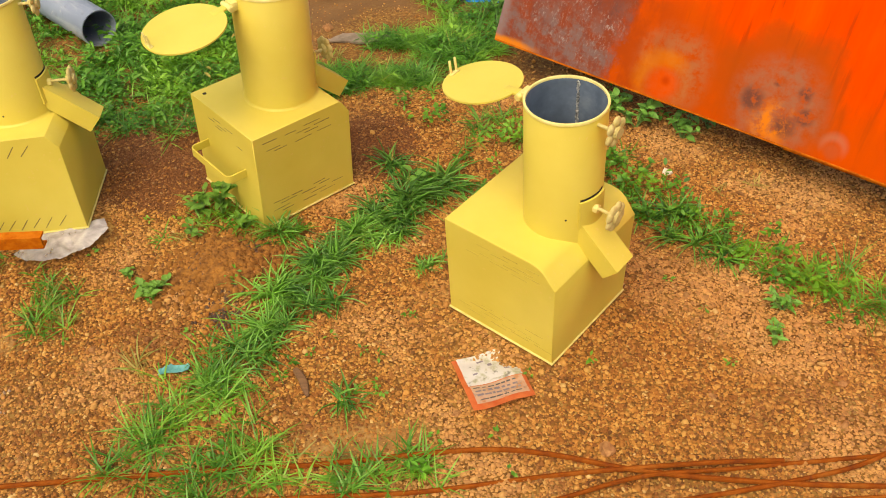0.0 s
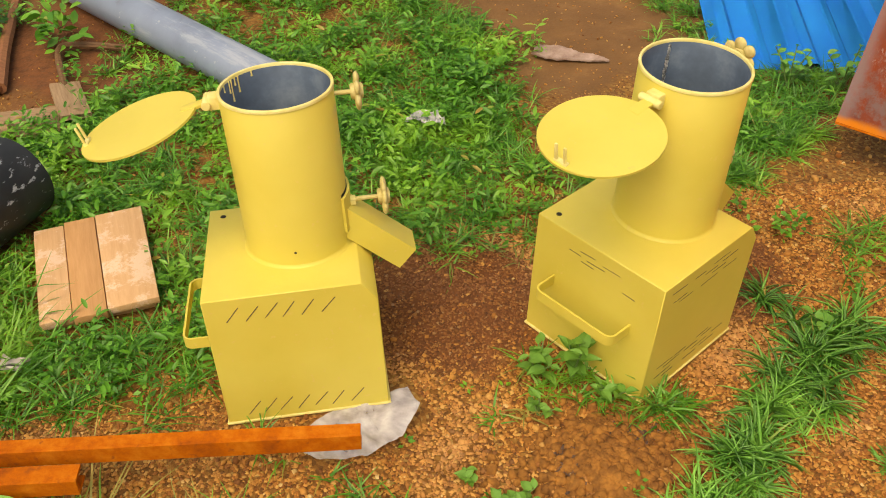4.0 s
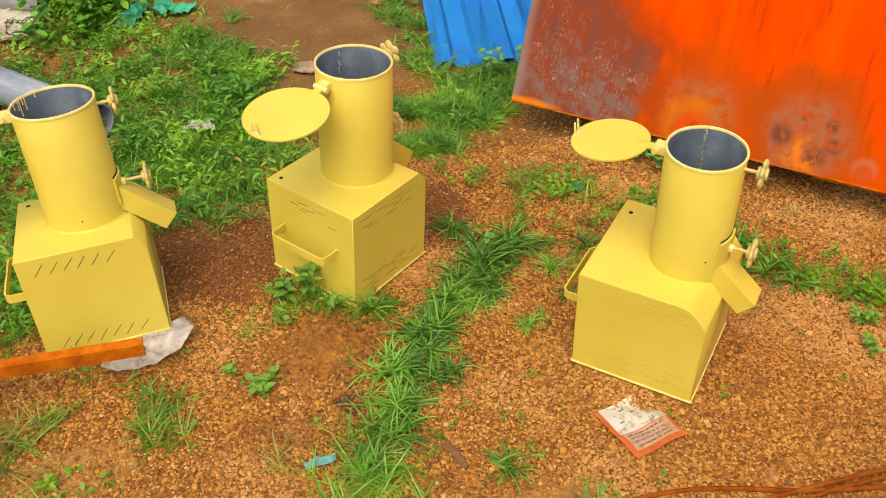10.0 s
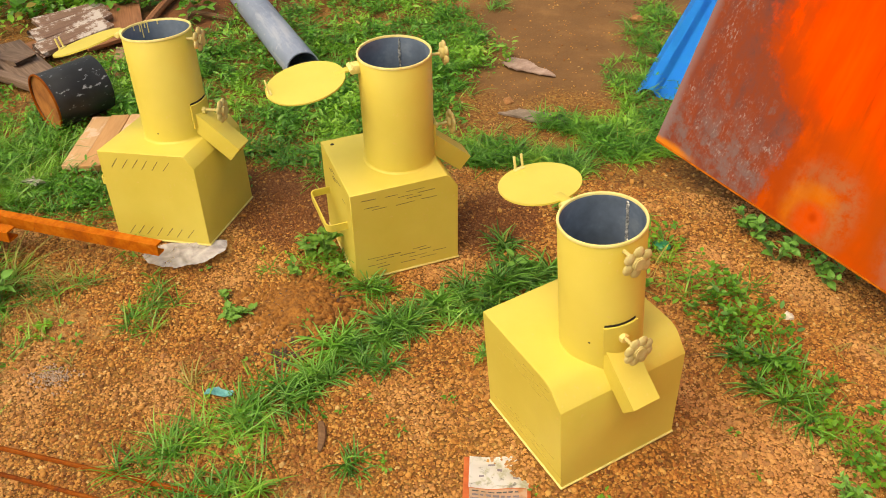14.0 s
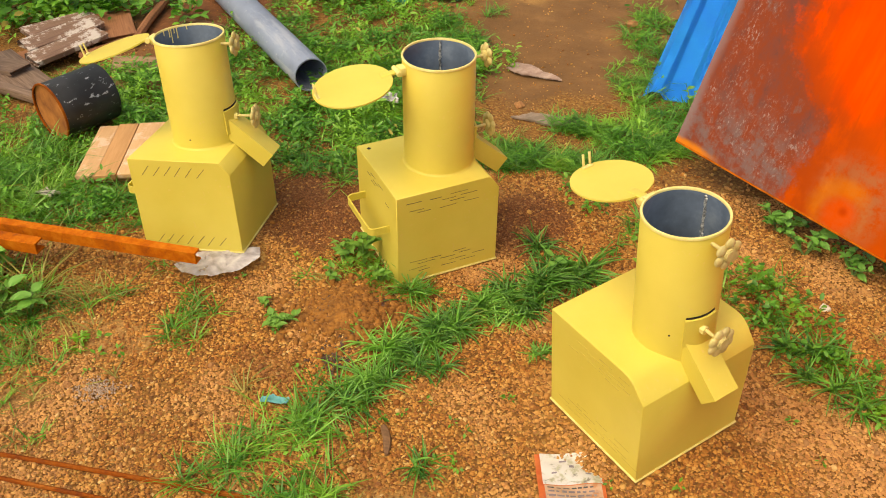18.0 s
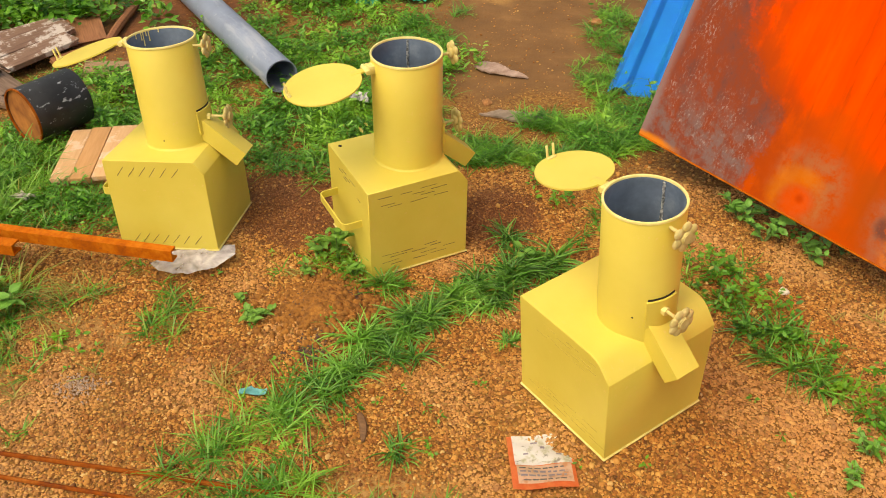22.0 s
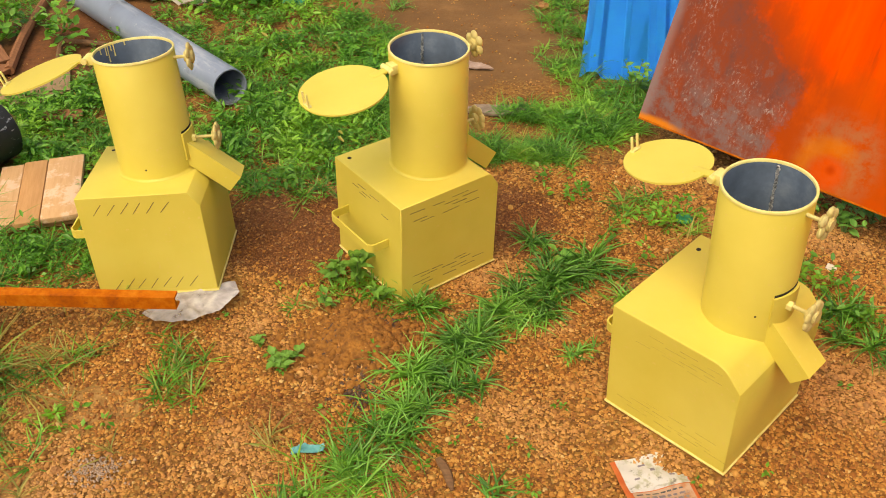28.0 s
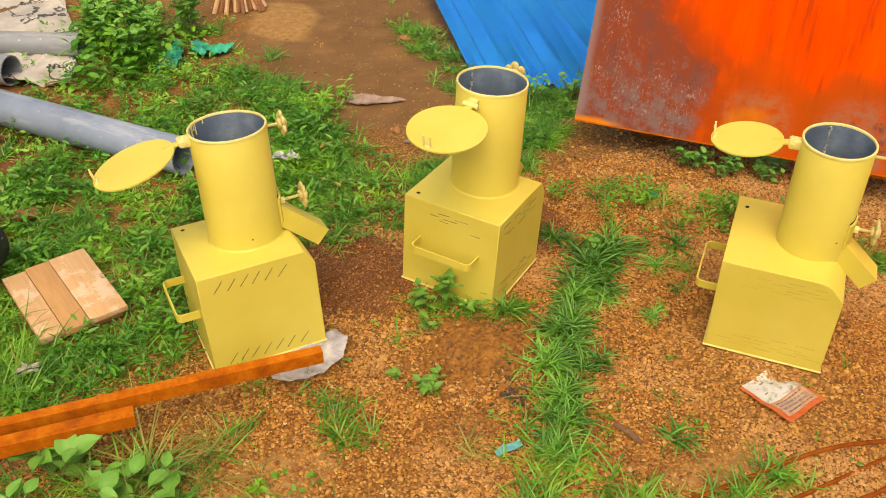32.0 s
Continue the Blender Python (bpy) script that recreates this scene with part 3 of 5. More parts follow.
# Trodden earth without gravel, and spots of darker reddish loose soil.
PACKED = ((0.30, 4.25, 0.52, 0.95), (0.16, 3.42, 0.20, 0.15), (0.9, 5.5, 2.0, 1.2), (-1.45, 3.75, 0.35, 0.5))
DUSTY = ((-0.62, 1.66, 0.14, 0.07), (1.02, 1.0, 0.5, 0.14), (0.36, 1.33, 0.15, 0.05), (-0.76, 1.42, 0.14, 0.09), (0.04, 4.45, 0.16, 0.26))
DARKSOIL = ((-0.28, 2.34, 0.27, 0.20), (0.36, 2.45, 0.14, 0.16), (0.04, 1.95, 0.05, 0.04), (-1.32, 3.62, 0.32, 0.42))
for name, spots in (("packed", PACKED), ("dark_soil", DARKSOIL), ("dusty", DUSTY)):
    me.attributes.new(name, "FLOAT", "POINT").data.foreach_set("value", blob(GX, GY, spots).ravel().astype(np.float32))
ground = tagged(new("ground", me), "reddish laterite ground with gravel and trodden earth", "ground", kind="structure")

rng = np.random.default_rng(7)


def scatter(name, tv, tf, mats, pos, material, label, category, smooth=False):
    """Many small pieces in one mesh: one template, turned, scaled and placed."""
    tv, n = np.asarray(tv, float), len(pos)
    v = np.einsum("nij,kj->nki", mats, tv) + pos[:, None, :]
    faces = np.asarray(tf)
    f = (faces[None] + (np.arange(n) * len(tv))[:, None, None]).reshape(-1, faces.shape[1])
    me = bpy.data.meshes.new(name)
    me.vertices.add(n * len(tv))
    me.vertices.foreach_set("co", v.ravel().astype(np.float32))
    me.loops.add(f.size)
    me.loops.foreach_set("vertex_index", f.ravel().astype(np.int32))
    me.polygons.add(len(f))
    me.polygons.foreach_set("loop_start", (np.arange(len(f)) * faces.shape[1]).astype(np.int32))
    me.update(calc_edges=True)
    me.validate()
    me.materials.append(material)
    if smooth:
        me.shade_smooth()
    return tagged(new(name, me), label, category, kind="stuff")


def spin(a, e, r):
    """Turns: bearing a, elevation e of the x axis, roll r about it."""
    ca, sa, ce, se, cr, sr = np.cos(a), np.sin(a), np.cos(e), np.sin(e), np.cos(r), np.sin(r)
    o = np.zeros_like(a)
    ra = np.stack([np.stack([ca, -sa, o], -1), np.stack([sa, ca, o], -1), np.stack([o, o, o + 1], -1)], -2)
    re = np.stack([np.stack([ce, o, -se], -1), np.stack([o, o + 1, o], -1), np.stack([se, o, ce], -1)], -2)
    rr = np.stack([np.stack([o + 1, o, o], -1), np.stack([o, cr, -sr], -1), np.stack([o, sr, cr], -1)], -2)
    return ra @ re @ rr


# Where plants grow thickly.
GREEN = ((-1.05, 2.35, 0.36, 0.30), (-0.75, 2.75, 0.55, 0.33), (-0.25, 2.85, 0.33, 0.33), (-0.62, 3.55, 0.62, 0.42), (-0.38, 3.2, 0.34, 0.35),
         (-2.1, 4.3, 0.6, 0.6), (-0.75, 4.35, 0.45, 0.4), (-2.0, 2.45, 0.7, 0.35), (-1.45, 2.95, 0.2, 0.15), (-1.1, 3.0, 0.3, 0.3))
GRASSY = ((0.63, 2.99, 0.15, 0.13), (0.42, 3.07, 0.10, 0.05), (0.58, 3.75, 0.10, 0.75), (0.85, 3.2, 0.26, 0.13), (0.22, 2.80, 0.12, 0.07), (0.45, 2.80, 0.09, 0.05))
STRIP = ((0.92, 2.28, 0.14, 0.13), (1.08, 2.17, 0.14, 0.12), (1.22, 2.03, 0.13, 0.10), (1.36, 1.84, 0.12, 0.09), (1.52, 1.69, 0.14, 0.09), (0.80, 2.48, 0.13, 0.10), (0.62, 2.22, 0.12, 0.09),
         (1.12, 2.62, 0.08, 0.05), (1.30, 2.52, 0.10, 0.05), (0.52, 2.60, 0.10, 0.10))

# ---- pebbles ----
t = (1 + 5 ** 0.5) / 2
ICO = np.array([(-1, t, 0), (1, t, 0), (-1, -t, 0), (1, -t, 0), (0, -1, t), (0, 1, t), (0, -1, -t), (0, 1, -t), (t, 0, -1), (t, 0, 1), (-t, 0, -1), (-t, 0, 1)]) / 1.9
ICOF = [(0, 11, 5), (0, 5, 1), (0, 1, 7), (0, 7, 10), (0, 10, 11), (1, 5, 9), (5, 11, 4), (11, 10, 2), (10, 7, 6), (7, 1, 8),
        (3, 9, 4), (3, 4, 2), (3, 2, 6), (3, 6, 8), (3, 8, 9), (4, 9, 5), (2, 4, 11), (6, 2, 10), (8, 6, 7), (9, 8, 1)]


OCT = np.array([(1, 0, 0), (-0.9, 0.1, 0.1), (0.1, 1, 0), (0, -1, 0.1), (0.1, 0, 0.9), (0, 0.1, -1), (0.6, 0.6, 0.45), (-0.55, -0.6, 0.5)])
OCTF = [(0, 6, 4), (0, 2, 6), (2, 4, 6), (2, 1, 4), (1, 7, 4), (1, 3, 7), (3, 4, 7), (3, 0, 4), (2, 0, 5), (1, 2, 5), (3, 1, 5), (0, 3, 5)]


def pebbles(name, n, x0, x1, y0, y1, lo, hi, keep, label, shape=ICO, faces=ICOF, power=3, material=PEBBLE):
    x, y = rng.uniform(x0, x1, n), rng.uniform(y0, y1, n)
    k = rng.uniform(0, 1, n) < keep(x, y)
    x, y = x[k], y[k]
    n = len(x)
    s = lo + (hi - lo) * rng.uniform(0, 1, n) ** power
    m = spin(rng.uniform(0, 6.3, n), rng.uniform(-0.4, 0.4, n), rng.uniform(0, 6.3, n) if len(faces) > 8 else rng.uniform(-0.4, 0.4, n))
    sc = s[:, None] * rng.uniform(0.65, 1.25, (n, 3)) * np.array([1.15, 0.9, 0.75])
    m = m * sc[:, None, :]
    pos = np.stack([x, y, ground_z(x, y) + s * rng.uniform(0.0, 0.6, n)], -1)
    return scatter(name, shape + rng.normal(0, 0.08, shape.shape), faces, m, pos, material, label, "gravel")


def inside_stove(x, y):
    o = np.zeros_like(x)
    for bx, by, hw, hl, ba in ((-1.058, 2.486, 0.132, 0.185, 16.5), (-0.455, 2.015, 0.125, 0.052, 28.0), (-1.335, 2.675, 0.10, 0.115, -21.0), (-1.75, 3.2, 0.16, 0.22, -28.0), (-1.073, 3.590, 0.052, 0.64, 44.0), (-0.59, 3.09, 0.06, 0.05, 44.0)):
        c, sn = math.cos(radians(ba)), math.sin(radians(ba))
        dx, dy = x - bx, y - by
        o = np.maximum(o, ((abs(dx * c + dy * sn) < hw) & (abs(-dx * sn + dy * c) < hl)).astype(float))
    for s in STOVES:
        c, sn = math.cos(radians(s["yaw"])), math.sin(radians(s["yaw"]))
        dx, dy = x - s["at"][0], y - s["at"][1]
        o = np.maximum(o, (np.maximum(abs(dx * c + dy * sn), abs(-dx * sn + dy * c)) < 0.155).astype(float))
    return o


def gravel_keep(x, y):
    bare = np.maximum(np.maximum(np.maximum(blob(x, y, PACKED) * 0.75, blob(x, y, DUSTY) * 0.5), 0.30 * np.clip(wave(x, y, 6.3, 4.1), 0, 1)), blob(x, y, DARKSOIL) * 0.93)
    return (1 - bare) * (1 - 0.6 * blob(x, y, GREEN + GRASSY)) * (1 - inside_stove(x, y)) * np.clip(1.15 - 0.2 * abs(y - 1.7), 0.25, 1)


pebbles("fine_gravel", 205000, -1.3, 1.75, 0.95, 2.75, 0.0023, 0.0056, gravel_keep, "fine orange-brown laterite gravel on the ground", OCT, OCTF[:8], 1.6)
pebbles("gravel", 13000, -1.5, 1.9, 0.9, 2.9, 0.0042, 0.0092, gravel_keep, "loose orange-brown laterite gravel on the ground")


def outer_keep(x, y):
    d = np.hypot(np.maximum(np.maximum(-1.3 - x, x - 1.75), 0), np.maximum(np.maximum(0.95 - y, y - 2.75), 0))
    return np.where(d > 0.002, np.exp(-d / 0.42), 0.0) * (1 - 0.8 * blob(x, y, GREEN + GRASSY)) * (1 - inside_stove(x, y))


pebbles("outer_gravel", 170000, -3.0, 3.4, -0.7, 2.75, 0.0026, 0.0062, outer_keep, "orange-brown laterite gravel thinning out over the yard", OCT, OCTF[:8], 1.6)
pebbles("dark_gravel", 62000, -0.65, 0.60, 1.60, 2.70, 0.002, 0.0048, lambda x, y: blob(x, y, DARKSOIL) * (1 - inside_stove(x, y)), "dark reddish gravel between the machines", OCT, OCTF[:8], 1.6, DARKPEBBLE)
pebbles("far_gravel", 26000, -2.2, 2.2, 2.9, 4.9, 0.0025, 0.006, lambda x, y: np.clip(0.9 - 0.5 * (y - 3.0), 0.25, 0.9) * (1 - blob(x, y, GREEN + GRASSY)) * (1 - 0.6 * blob(x, y, PACKED)), "sparse reddish gravel on trodden earth")

n = 2300
cl = rng.normal(0, 1, (n, 2)) * np.array([0.075, 0.060]) + np.array([-0.018, 1.885])
m = spin(rng.uniform(0, 6.3, n), rng.uniform(-0.6, 0.6, n), rng.uniform(0, 6.3, n)) * ((0.0022 + 0.0120 * rng.uniform(0, 1, (n, 1, 1)) ** 2.2) * rng.uniform(0.7, 1.2, (n, 1, 3)))
scatter("clay_clods", ICO + rng.normal(0, 0.12, ICO.shape), ICOF, m, np.stack([cl[:, 0], cl[:, 1], ground_z(cl[:, 0], cl[:, 1]) + 0.001], -1), CLAY, "reddish clay clods on a small dug mound", "clods")

# ---- grass and low weeds ----
BLADE = np.array([(0, -0.5, 0), (0, 0.5, 0), (0.35, -0.45, 0.0), (0.35, 0.45, 0.0), (0.7, -0.32, -0.10), (0.7, 0.32, -0.10), (1.0, -0.03, -0.30), (1.0, 0.03, -0.30)])
BLADEF = [(0, 2, 3, 1), (2, 4, 5, 3), (4, 6, 7, 5)]


FOLD = np.array([(u, w * k * 0.5, -d + (0.05 * w if k else 0.0)) for u, w, d in ((0.0, 0.5, 0.0), (0.3, 1.0, -0.02), (0.62, 0.85, 0.06), (0.86, 0.5, 0.20), (1.0, 0.08, 0.33)) for k in (-1, 0, 1)])
FOLDF = [(3 * r + k, 3 * r + k + 3, 3 * r + k + 4, 3 * r + k + 1) for r in range(4) for k in (0, 1)]


def rosettes(spots, seed):
    """Blades of rosettes (x, y, radius, blades): they rise from one crown and arch outwards."""
    g = np.random.default_rng(seed)
    out = []
    for x, y, r, m in spots:
        a = g.uniform(0, 6.3, m)
        e = np.where(g.uniform(0, 1, m) < 0.25, g.uniform(0.7, 1.2, m), g.uniform(0.12, 0.7, m))
        l = r * g.uniform(0.6, 1.2, m)
        out.append(np.stack([x + g.normal(0, 0.008, m), y + g.normal(0, 0.008, m), a, e, l, g.normal(0, 0.3, m), g.uniform(0.0032, 0.0060, m)], -1))
    return np.concatenate(out)


def tufts(spots, seed):
    """Bearings and places of blades for tufts (x, y, radius, blades, length)."""
    g = np.random.default_rng(seed)
    out = []
    for x, y, r, n, ln in spots:
        k = max(1, int(n / 14))
        cx, cy = g.normal(x, r * 0.55, k), g.normal(y, r * 0.55, k)
        for i in range(k):
            m = 14
            a = g.uniform(0, 6.3, m)
            e = g.uniform(0.08, 0.95, m)
            l = ln * g.uniform(0.45, 1.15, m)
            px, py = cx[i] + g.normal(0, 0.006, m), cy[i] + g.normal(0, 0.006, m)
            out.append(np.stack([px, py, a, e, l, g.normal(0, 0.35, m), g.uniform(0.0026, 0.0050, m)], -1))
    return np.concatenate(out)


def grass(name, spots, seed, material, label, crowns=False):
    q = rosettes(spots, seed) if crowns else tufts(spots, seed)
    q = q[inside_stove(q[:, 0], q[:, 1]) < 0.5]
    m = spin(q[:, 2], q[:, 3], q[:, 5])
    m = m * np.stack([q[:, 4], q[:, 6], q[:, 4]], -1)[:, None, :]
    pos = np.stack([q[:, 0], q[:, 1], ground_z(q[:, 0], q[:, 1]) - 0.002], -1)
    return scatter(name, *((FOLD, FOLDF) if crowns else (BLADE, BLADEF)), m, pos, material, label, "grass")


SWATH = [(0.51, 2.235), (0.46, 2.15), (0.41, 2.08), (0.37, 2.02), (0.30, 1.96), (0.26, 1.90), (0.21, 1.84), (0.18, 1.78), (0.13, 1.69), (0.09, 1.62)]
LOWER = [(0.05, 1.56), (0.0, 1.50), (-0.04, 1.44), (-0.08, 1.38), (-0.12, 1.33), (-0.03, 1.25), (0.06, 1.24)]
g1 = random.Random(12)
CROWNS = []
for i, (x, y) in enumerate(SWATH):
    for k in range(4 if i < 8 else 2):
        CROWNS.append((x + g1.gauss(0, 0.042), y + g1.gauss(0, 0.034), g1.uniform(0.06, 0.105), g1.randint(30, 52)))
CROWNS += [(0.075, 1.575, 0.09, 30), (0.03, 1.53, 0.09, 28), (-0.005, 1.475, 0.08, 22), (0.115, 1.60, 0.08, 24), (0.05, 1.62, 0.07, 16), (0.545, 2.19, 0.10, 34), (0.59, 2.20, 0.08, 26), (0.12, 1.82, 0.08, 26), (0.06, 1.78, 0.07, 22), (0.10, 2.02, 0.08, 26), (0.30, 1.44, 0.075, 22), (0.325, 1.425, 0.06, 12), (0.49, 1.86, 0.05, 26), (0.51, 1.875, 0.045, 22),
           (0.64, 1.95, 0.05, 20), (0.64, 2.085, 0.07, 24), (0.77, 2.16, 0.09, 30), (1.17, 2.035, 0.09, 30), (1.21, 1.91, 0.09, 28), (1.15, 1.94, 0.08, 26), (1.10, 2.04, 0.08, 24), (1.26, 1.86, 0.09, 28)]
grass("grass_swath", CROWNS, 3, LUSH, "lush dark green grass rosettes in a strip through the gravel", True)
grass("front_grass", [(x + 0.05 * math.sin(4.1 * i), y + 0.03 * math.cos(2.7 * i), 0.08, 120, 0.10) for i, (x, y) in enumerate(LOWER)] + [(0.10, 1.25, 0.06, 100, 0.09), (0.20, 1.24, 0.05, 80, 0.09), (0.30, 1.235, 0.05, 80, 0.08), (0.38, 1.24, 0.05, 60, 0.07), (0.32, 1.22, 0.04, 50, 0.08), (0.45, 1.245, 0.05, 110, 0.08)], 4, GRASS,
      "tall green grass tufts between rusty rods")
grass("swath_blades", [(x, y, 0.05, 28, 0.08) for x, y in SWATH], 14, LIGHTGRASS, "light green grass blades among dark rosettes")
grass("side_grass", [(-0.98, 1.76, 0.09, 170, 0.15), (-1.2, 1.75, 0.12, 160, 0.15), (-0.88, 1.62, 0.08, 90, 0.12), (-0.80, 1.50, 0.08, 60, 0.09), (-0.95, 1.45, 0.12, 90, 0.10),
                    (-0.47, 1.86, 0.04, 70, 0.06), (-0.45, 1.76, 0.04, 50, 0.08), (-0.46, 1.70, 0.05, 30, 0.07), (-1.2, 2.18, 0.10, 260, 0.12), (-1.02, 2.22, 0.10, 220, 0.11),
                    (-0.86, 2.30, 0.06, 90, 0.09), (-0.90, 1.69, 0.07, 90, 0.10), (-0.885, 1.55, 0.07, 80, 0.10), (-0.785, 1.555, 0.06, 50, 0.08), (-0.72, 1.535, 0.05, 30, 0.06), (-0.82, 1.46, 0.07, 40, 0.07), (-0.74, 1.32, 0.08, 70, 0.07),
                    (-0.55, 1.27, 0.05, 30, 0.05), (-0.60, 1.96, 0.04, 30, 0.07), (-0.72, 1.79, 0.07, 60, 0.10), (-0.44, 1.70, 0.05, 70, 0.085), (-0.45, 1.81, 0.05, 60, 0.07), (-1.35, 2.32, 0.12, 260, 0.12), (-1.30, 2.6, 0.1, 120, 0.1), (-0.75, 1.38, 0.1, 60, 0.08),
                    (-1.28, 2.36, 0.08, 150, 0.17), (-1.20, 2.27, 0.07, 130, 0.16), (-1.36, 2.24, 0.08, 140, 0.18), (-1.14, 2.21, 0.06, 90, 0.14), (-1.47, 2.35, 0.09, 150, 0.18), (-1.24, 2.16, 0.07, 100, 0.15)], 5, GRASS,
      "green grass and weeds round the planks and the beam")
grass("small_tufts", [(0.126, 1.99, 0.03, 60, 0.075), (0.15, 2.03, 0.02, 40, 0.06), (-0.10, 2.10, 0.035, 60, 0.07), (0.013, 2.035, 0.035, 70, 0.065), (-0.05, 2.07, 0.03, 50, 0.06), (-0.20, 2.015, 0.02, 30, 0.05), (0.11, 2.03, 0.06, 90, 0.07), (0.02, 2.07, 0.05, 60, 0.08), (-0.12, 2.14, 0.04, 40, 0.08), (0.53, 1.89, 0.03, 40, 0.045), (0.62, 2.12, 0.07, 70, 0.07), (0.72, 2.02, 0.05, 50, 0.07),
                     (0.30, 1.45, 0.012, 20, 0.07), (1.20, 2.02, 0.07, 130, 0.09), (1.08, 2.17, 0.09, 110, 0.08), (0.94, 2.27, 0.09, 90, 0.08), (1.10, 2.28, 0.06, 60, 0.08), (0.80, 2.46, 0.08, 90, 0.08), (0.66, 2.44, 0.06, 50, 0.07), (1.28, 1.93, 0.07, 90, 0.09), (1.44, 1.76, 0.07, 90, 0.09), (1.36, 1.84, 0.06, 60, 0.08), (1.52, 1.70, 0.08, 140, 0.11), (1.62, 1.62, 0.08, 90, 0.1), (0.86, 2.38, 0.05, 30, 0.1),
                     (0.58, 2.95, 0.07, 90, 0.13), (0.70, 2.95, 0.06, 60, 0.14), (0.45, 2.85, 0.09, 70, 0.08), (0.25, 2.90, 0.08, 70, 0.08), (0.16, 2.80, 0.07, 90, 0.08), (0.58, 3.4, 0.07, 60, 0.1),
                     (0.62, 3.8, 0.08, 90, 0.08), (0.55, 4.1, 0.09, 60, 0.08), (-0.05, 3.1, 0.1, 120, 0.09), (-0.2, 3.6, 0.12, 130, 0.12), (-0.118, 4.018, 0.04, 60, 0.09), (-0.25, 4.15, 0.04, 50, 0.08), (-0.40, 3.78, 0.09, 120, 0.10), (-0.28, 3.85, 0.09, 130, 0.11), (-0.17, 3.70, 0.08, 120, 0.10), (-0.145, 3.535, 0.07, 90, 0.09), (0.66, 3.17, 0.08, 80, 0.10), (0.71, 3.06, 0.08, 90, 0.10), (0.79, 3.25, 0.07, 60, 0.10), (0.53, 2.76, 0.06, 60, 0.07), (0.67, 2.50, 0.06, 60, 0.08), (0.74, 2.55, 0.06, 60, 0.08), (0.63, 3.46, 0.07, 70, 0.09)], 6, GRASS,
      "scattered small tufts of green grass on the gravel")
grass("dry_grass", [(-0.11, 2.045, 0.04, 40, 0.06), (0.06, 2.03, 0.04, 30, 0.06), (-0.90, 1.76, 0.04, 60, 0.26), (-0.95, 1.70, 0.05, 30, 0.22), (-0.62, 1.75, 0.14, 26, 0.11), (-0.45, 1.66, 0.10, 30, 0.07), (-0.85, 1.40, 0.12, 60, 0.08), (-0.80, 1.58, 0.10, 70, 0.08), (-0.66, 1.40, 0.12, 50, 0.06), (-0.44, 1.76, 0.06, 40, 0.07), (-0.78, 1.72, 0.10, 60, 0.10), (-0.15, 1.55, 0.08, 30, 0.07), (0.25, 1.30, 0.15, 40, 0.06), (0.82, 2.33, 0.1, 40, 0.09),
                   (0.35, 2.9, 0.15, 60, 0.06), (-0.3, 2.7, 0.3, 80, 0.06), (-0.55, 2.62, 0.2, 60, 0.06), (1.3, 2.2, 0.2, 30, 0.05)], 8, PALEGRASS, "thin dry straw-coloured grass blades")

LEAF = np.array([(0, 0, 0), (0.28, -0.30, 0.06), (0.30, 0, 0.0), (0.28, 0.30, 0.06), (0.66, -0.30, 0.04), (0.68, 0, -0.03), (0.66, 0.30, 0.04), (1.0, 0, -0.10)])
LEAFF = [(0, 1, 2), (0, 2, 3), (1, 4, 5), (1, 5, 2), (2, 5, 6), (2, 6, 3), (4, 7, 5), (5, 7, 6)]


SMALL = np.array([(0, 0, 0), (0.45, -0.36, 0.05), (0.5, 0, -0.02), (0.45, 0.36, 0.05), (1.0, 0, -0.10)])
SMALLF = [(0, 1, 2), (0, 2, 3), (1, 4, 2), (2, 4, 3)]


def weeds(name, n, regions, size, height, seed, material, label, slim=0.75):
    g = np.random.default_rng(seed)
    per = 7
    x = np.concatenate([g.uniform(cx - 1.2 * rx, cx + 1.2 * rx, int(n * rx * ry) + 1) for cx, cy, rx, ry in regions])
    y = np.concatenate([g.uniform(cy - 1.2 * ry, cy + 1.2 * ry, int(n * rx * ry) + 1) for cx, cy, rx, ry in regions])
    patch = 0.5 + 0.5 * np.sin(x * 14 + 3 * np.sin(y * 9)) * np.cos(y * 12 + 2 * np.sin(x * 7))
    k = (blob(x, y, regions) * (0.06 + 0.94 * patch ** 1.6) > g.uniform(0, 1, len(x))) & (inside_stove(x, y) < 0.5)
    x, y, tall = x[k], y[k], (0.4 + 0.9 * patch[k])
    n = len(x)
    X, Y = np.repeat(x, per), np.repeat(y, per)
    a = g.uniform(0, 6.3, n * per)
    lvl = np.tile(np.linspace(0.15, 1, per), n)
    h = height * np.repeat(tall * g.uniform(0.5, 1.2, n), per) * lvl
    off = size * 0.5 * (1.1 - 0.6 * lvl)
    s = size * g.uniform(0.55, 1.2, n * per)
    m = spin(a, g.uniform(-0.4, 0.75, n * per), g.normal(0, 0.45, n * per)) * np.stack([s, s * slim, s], -1)[:, None, :]
    pos = np.stack([X + off * np.cos(a), Y + off * np.sin(a), ground_z(X, Y) + h + 0.004], -1)
    return scatter(name, *((LEAF, LEAFF) if size > 0.02 else (SMALL, SMALLF)), m, pos, material, label, "weeds")


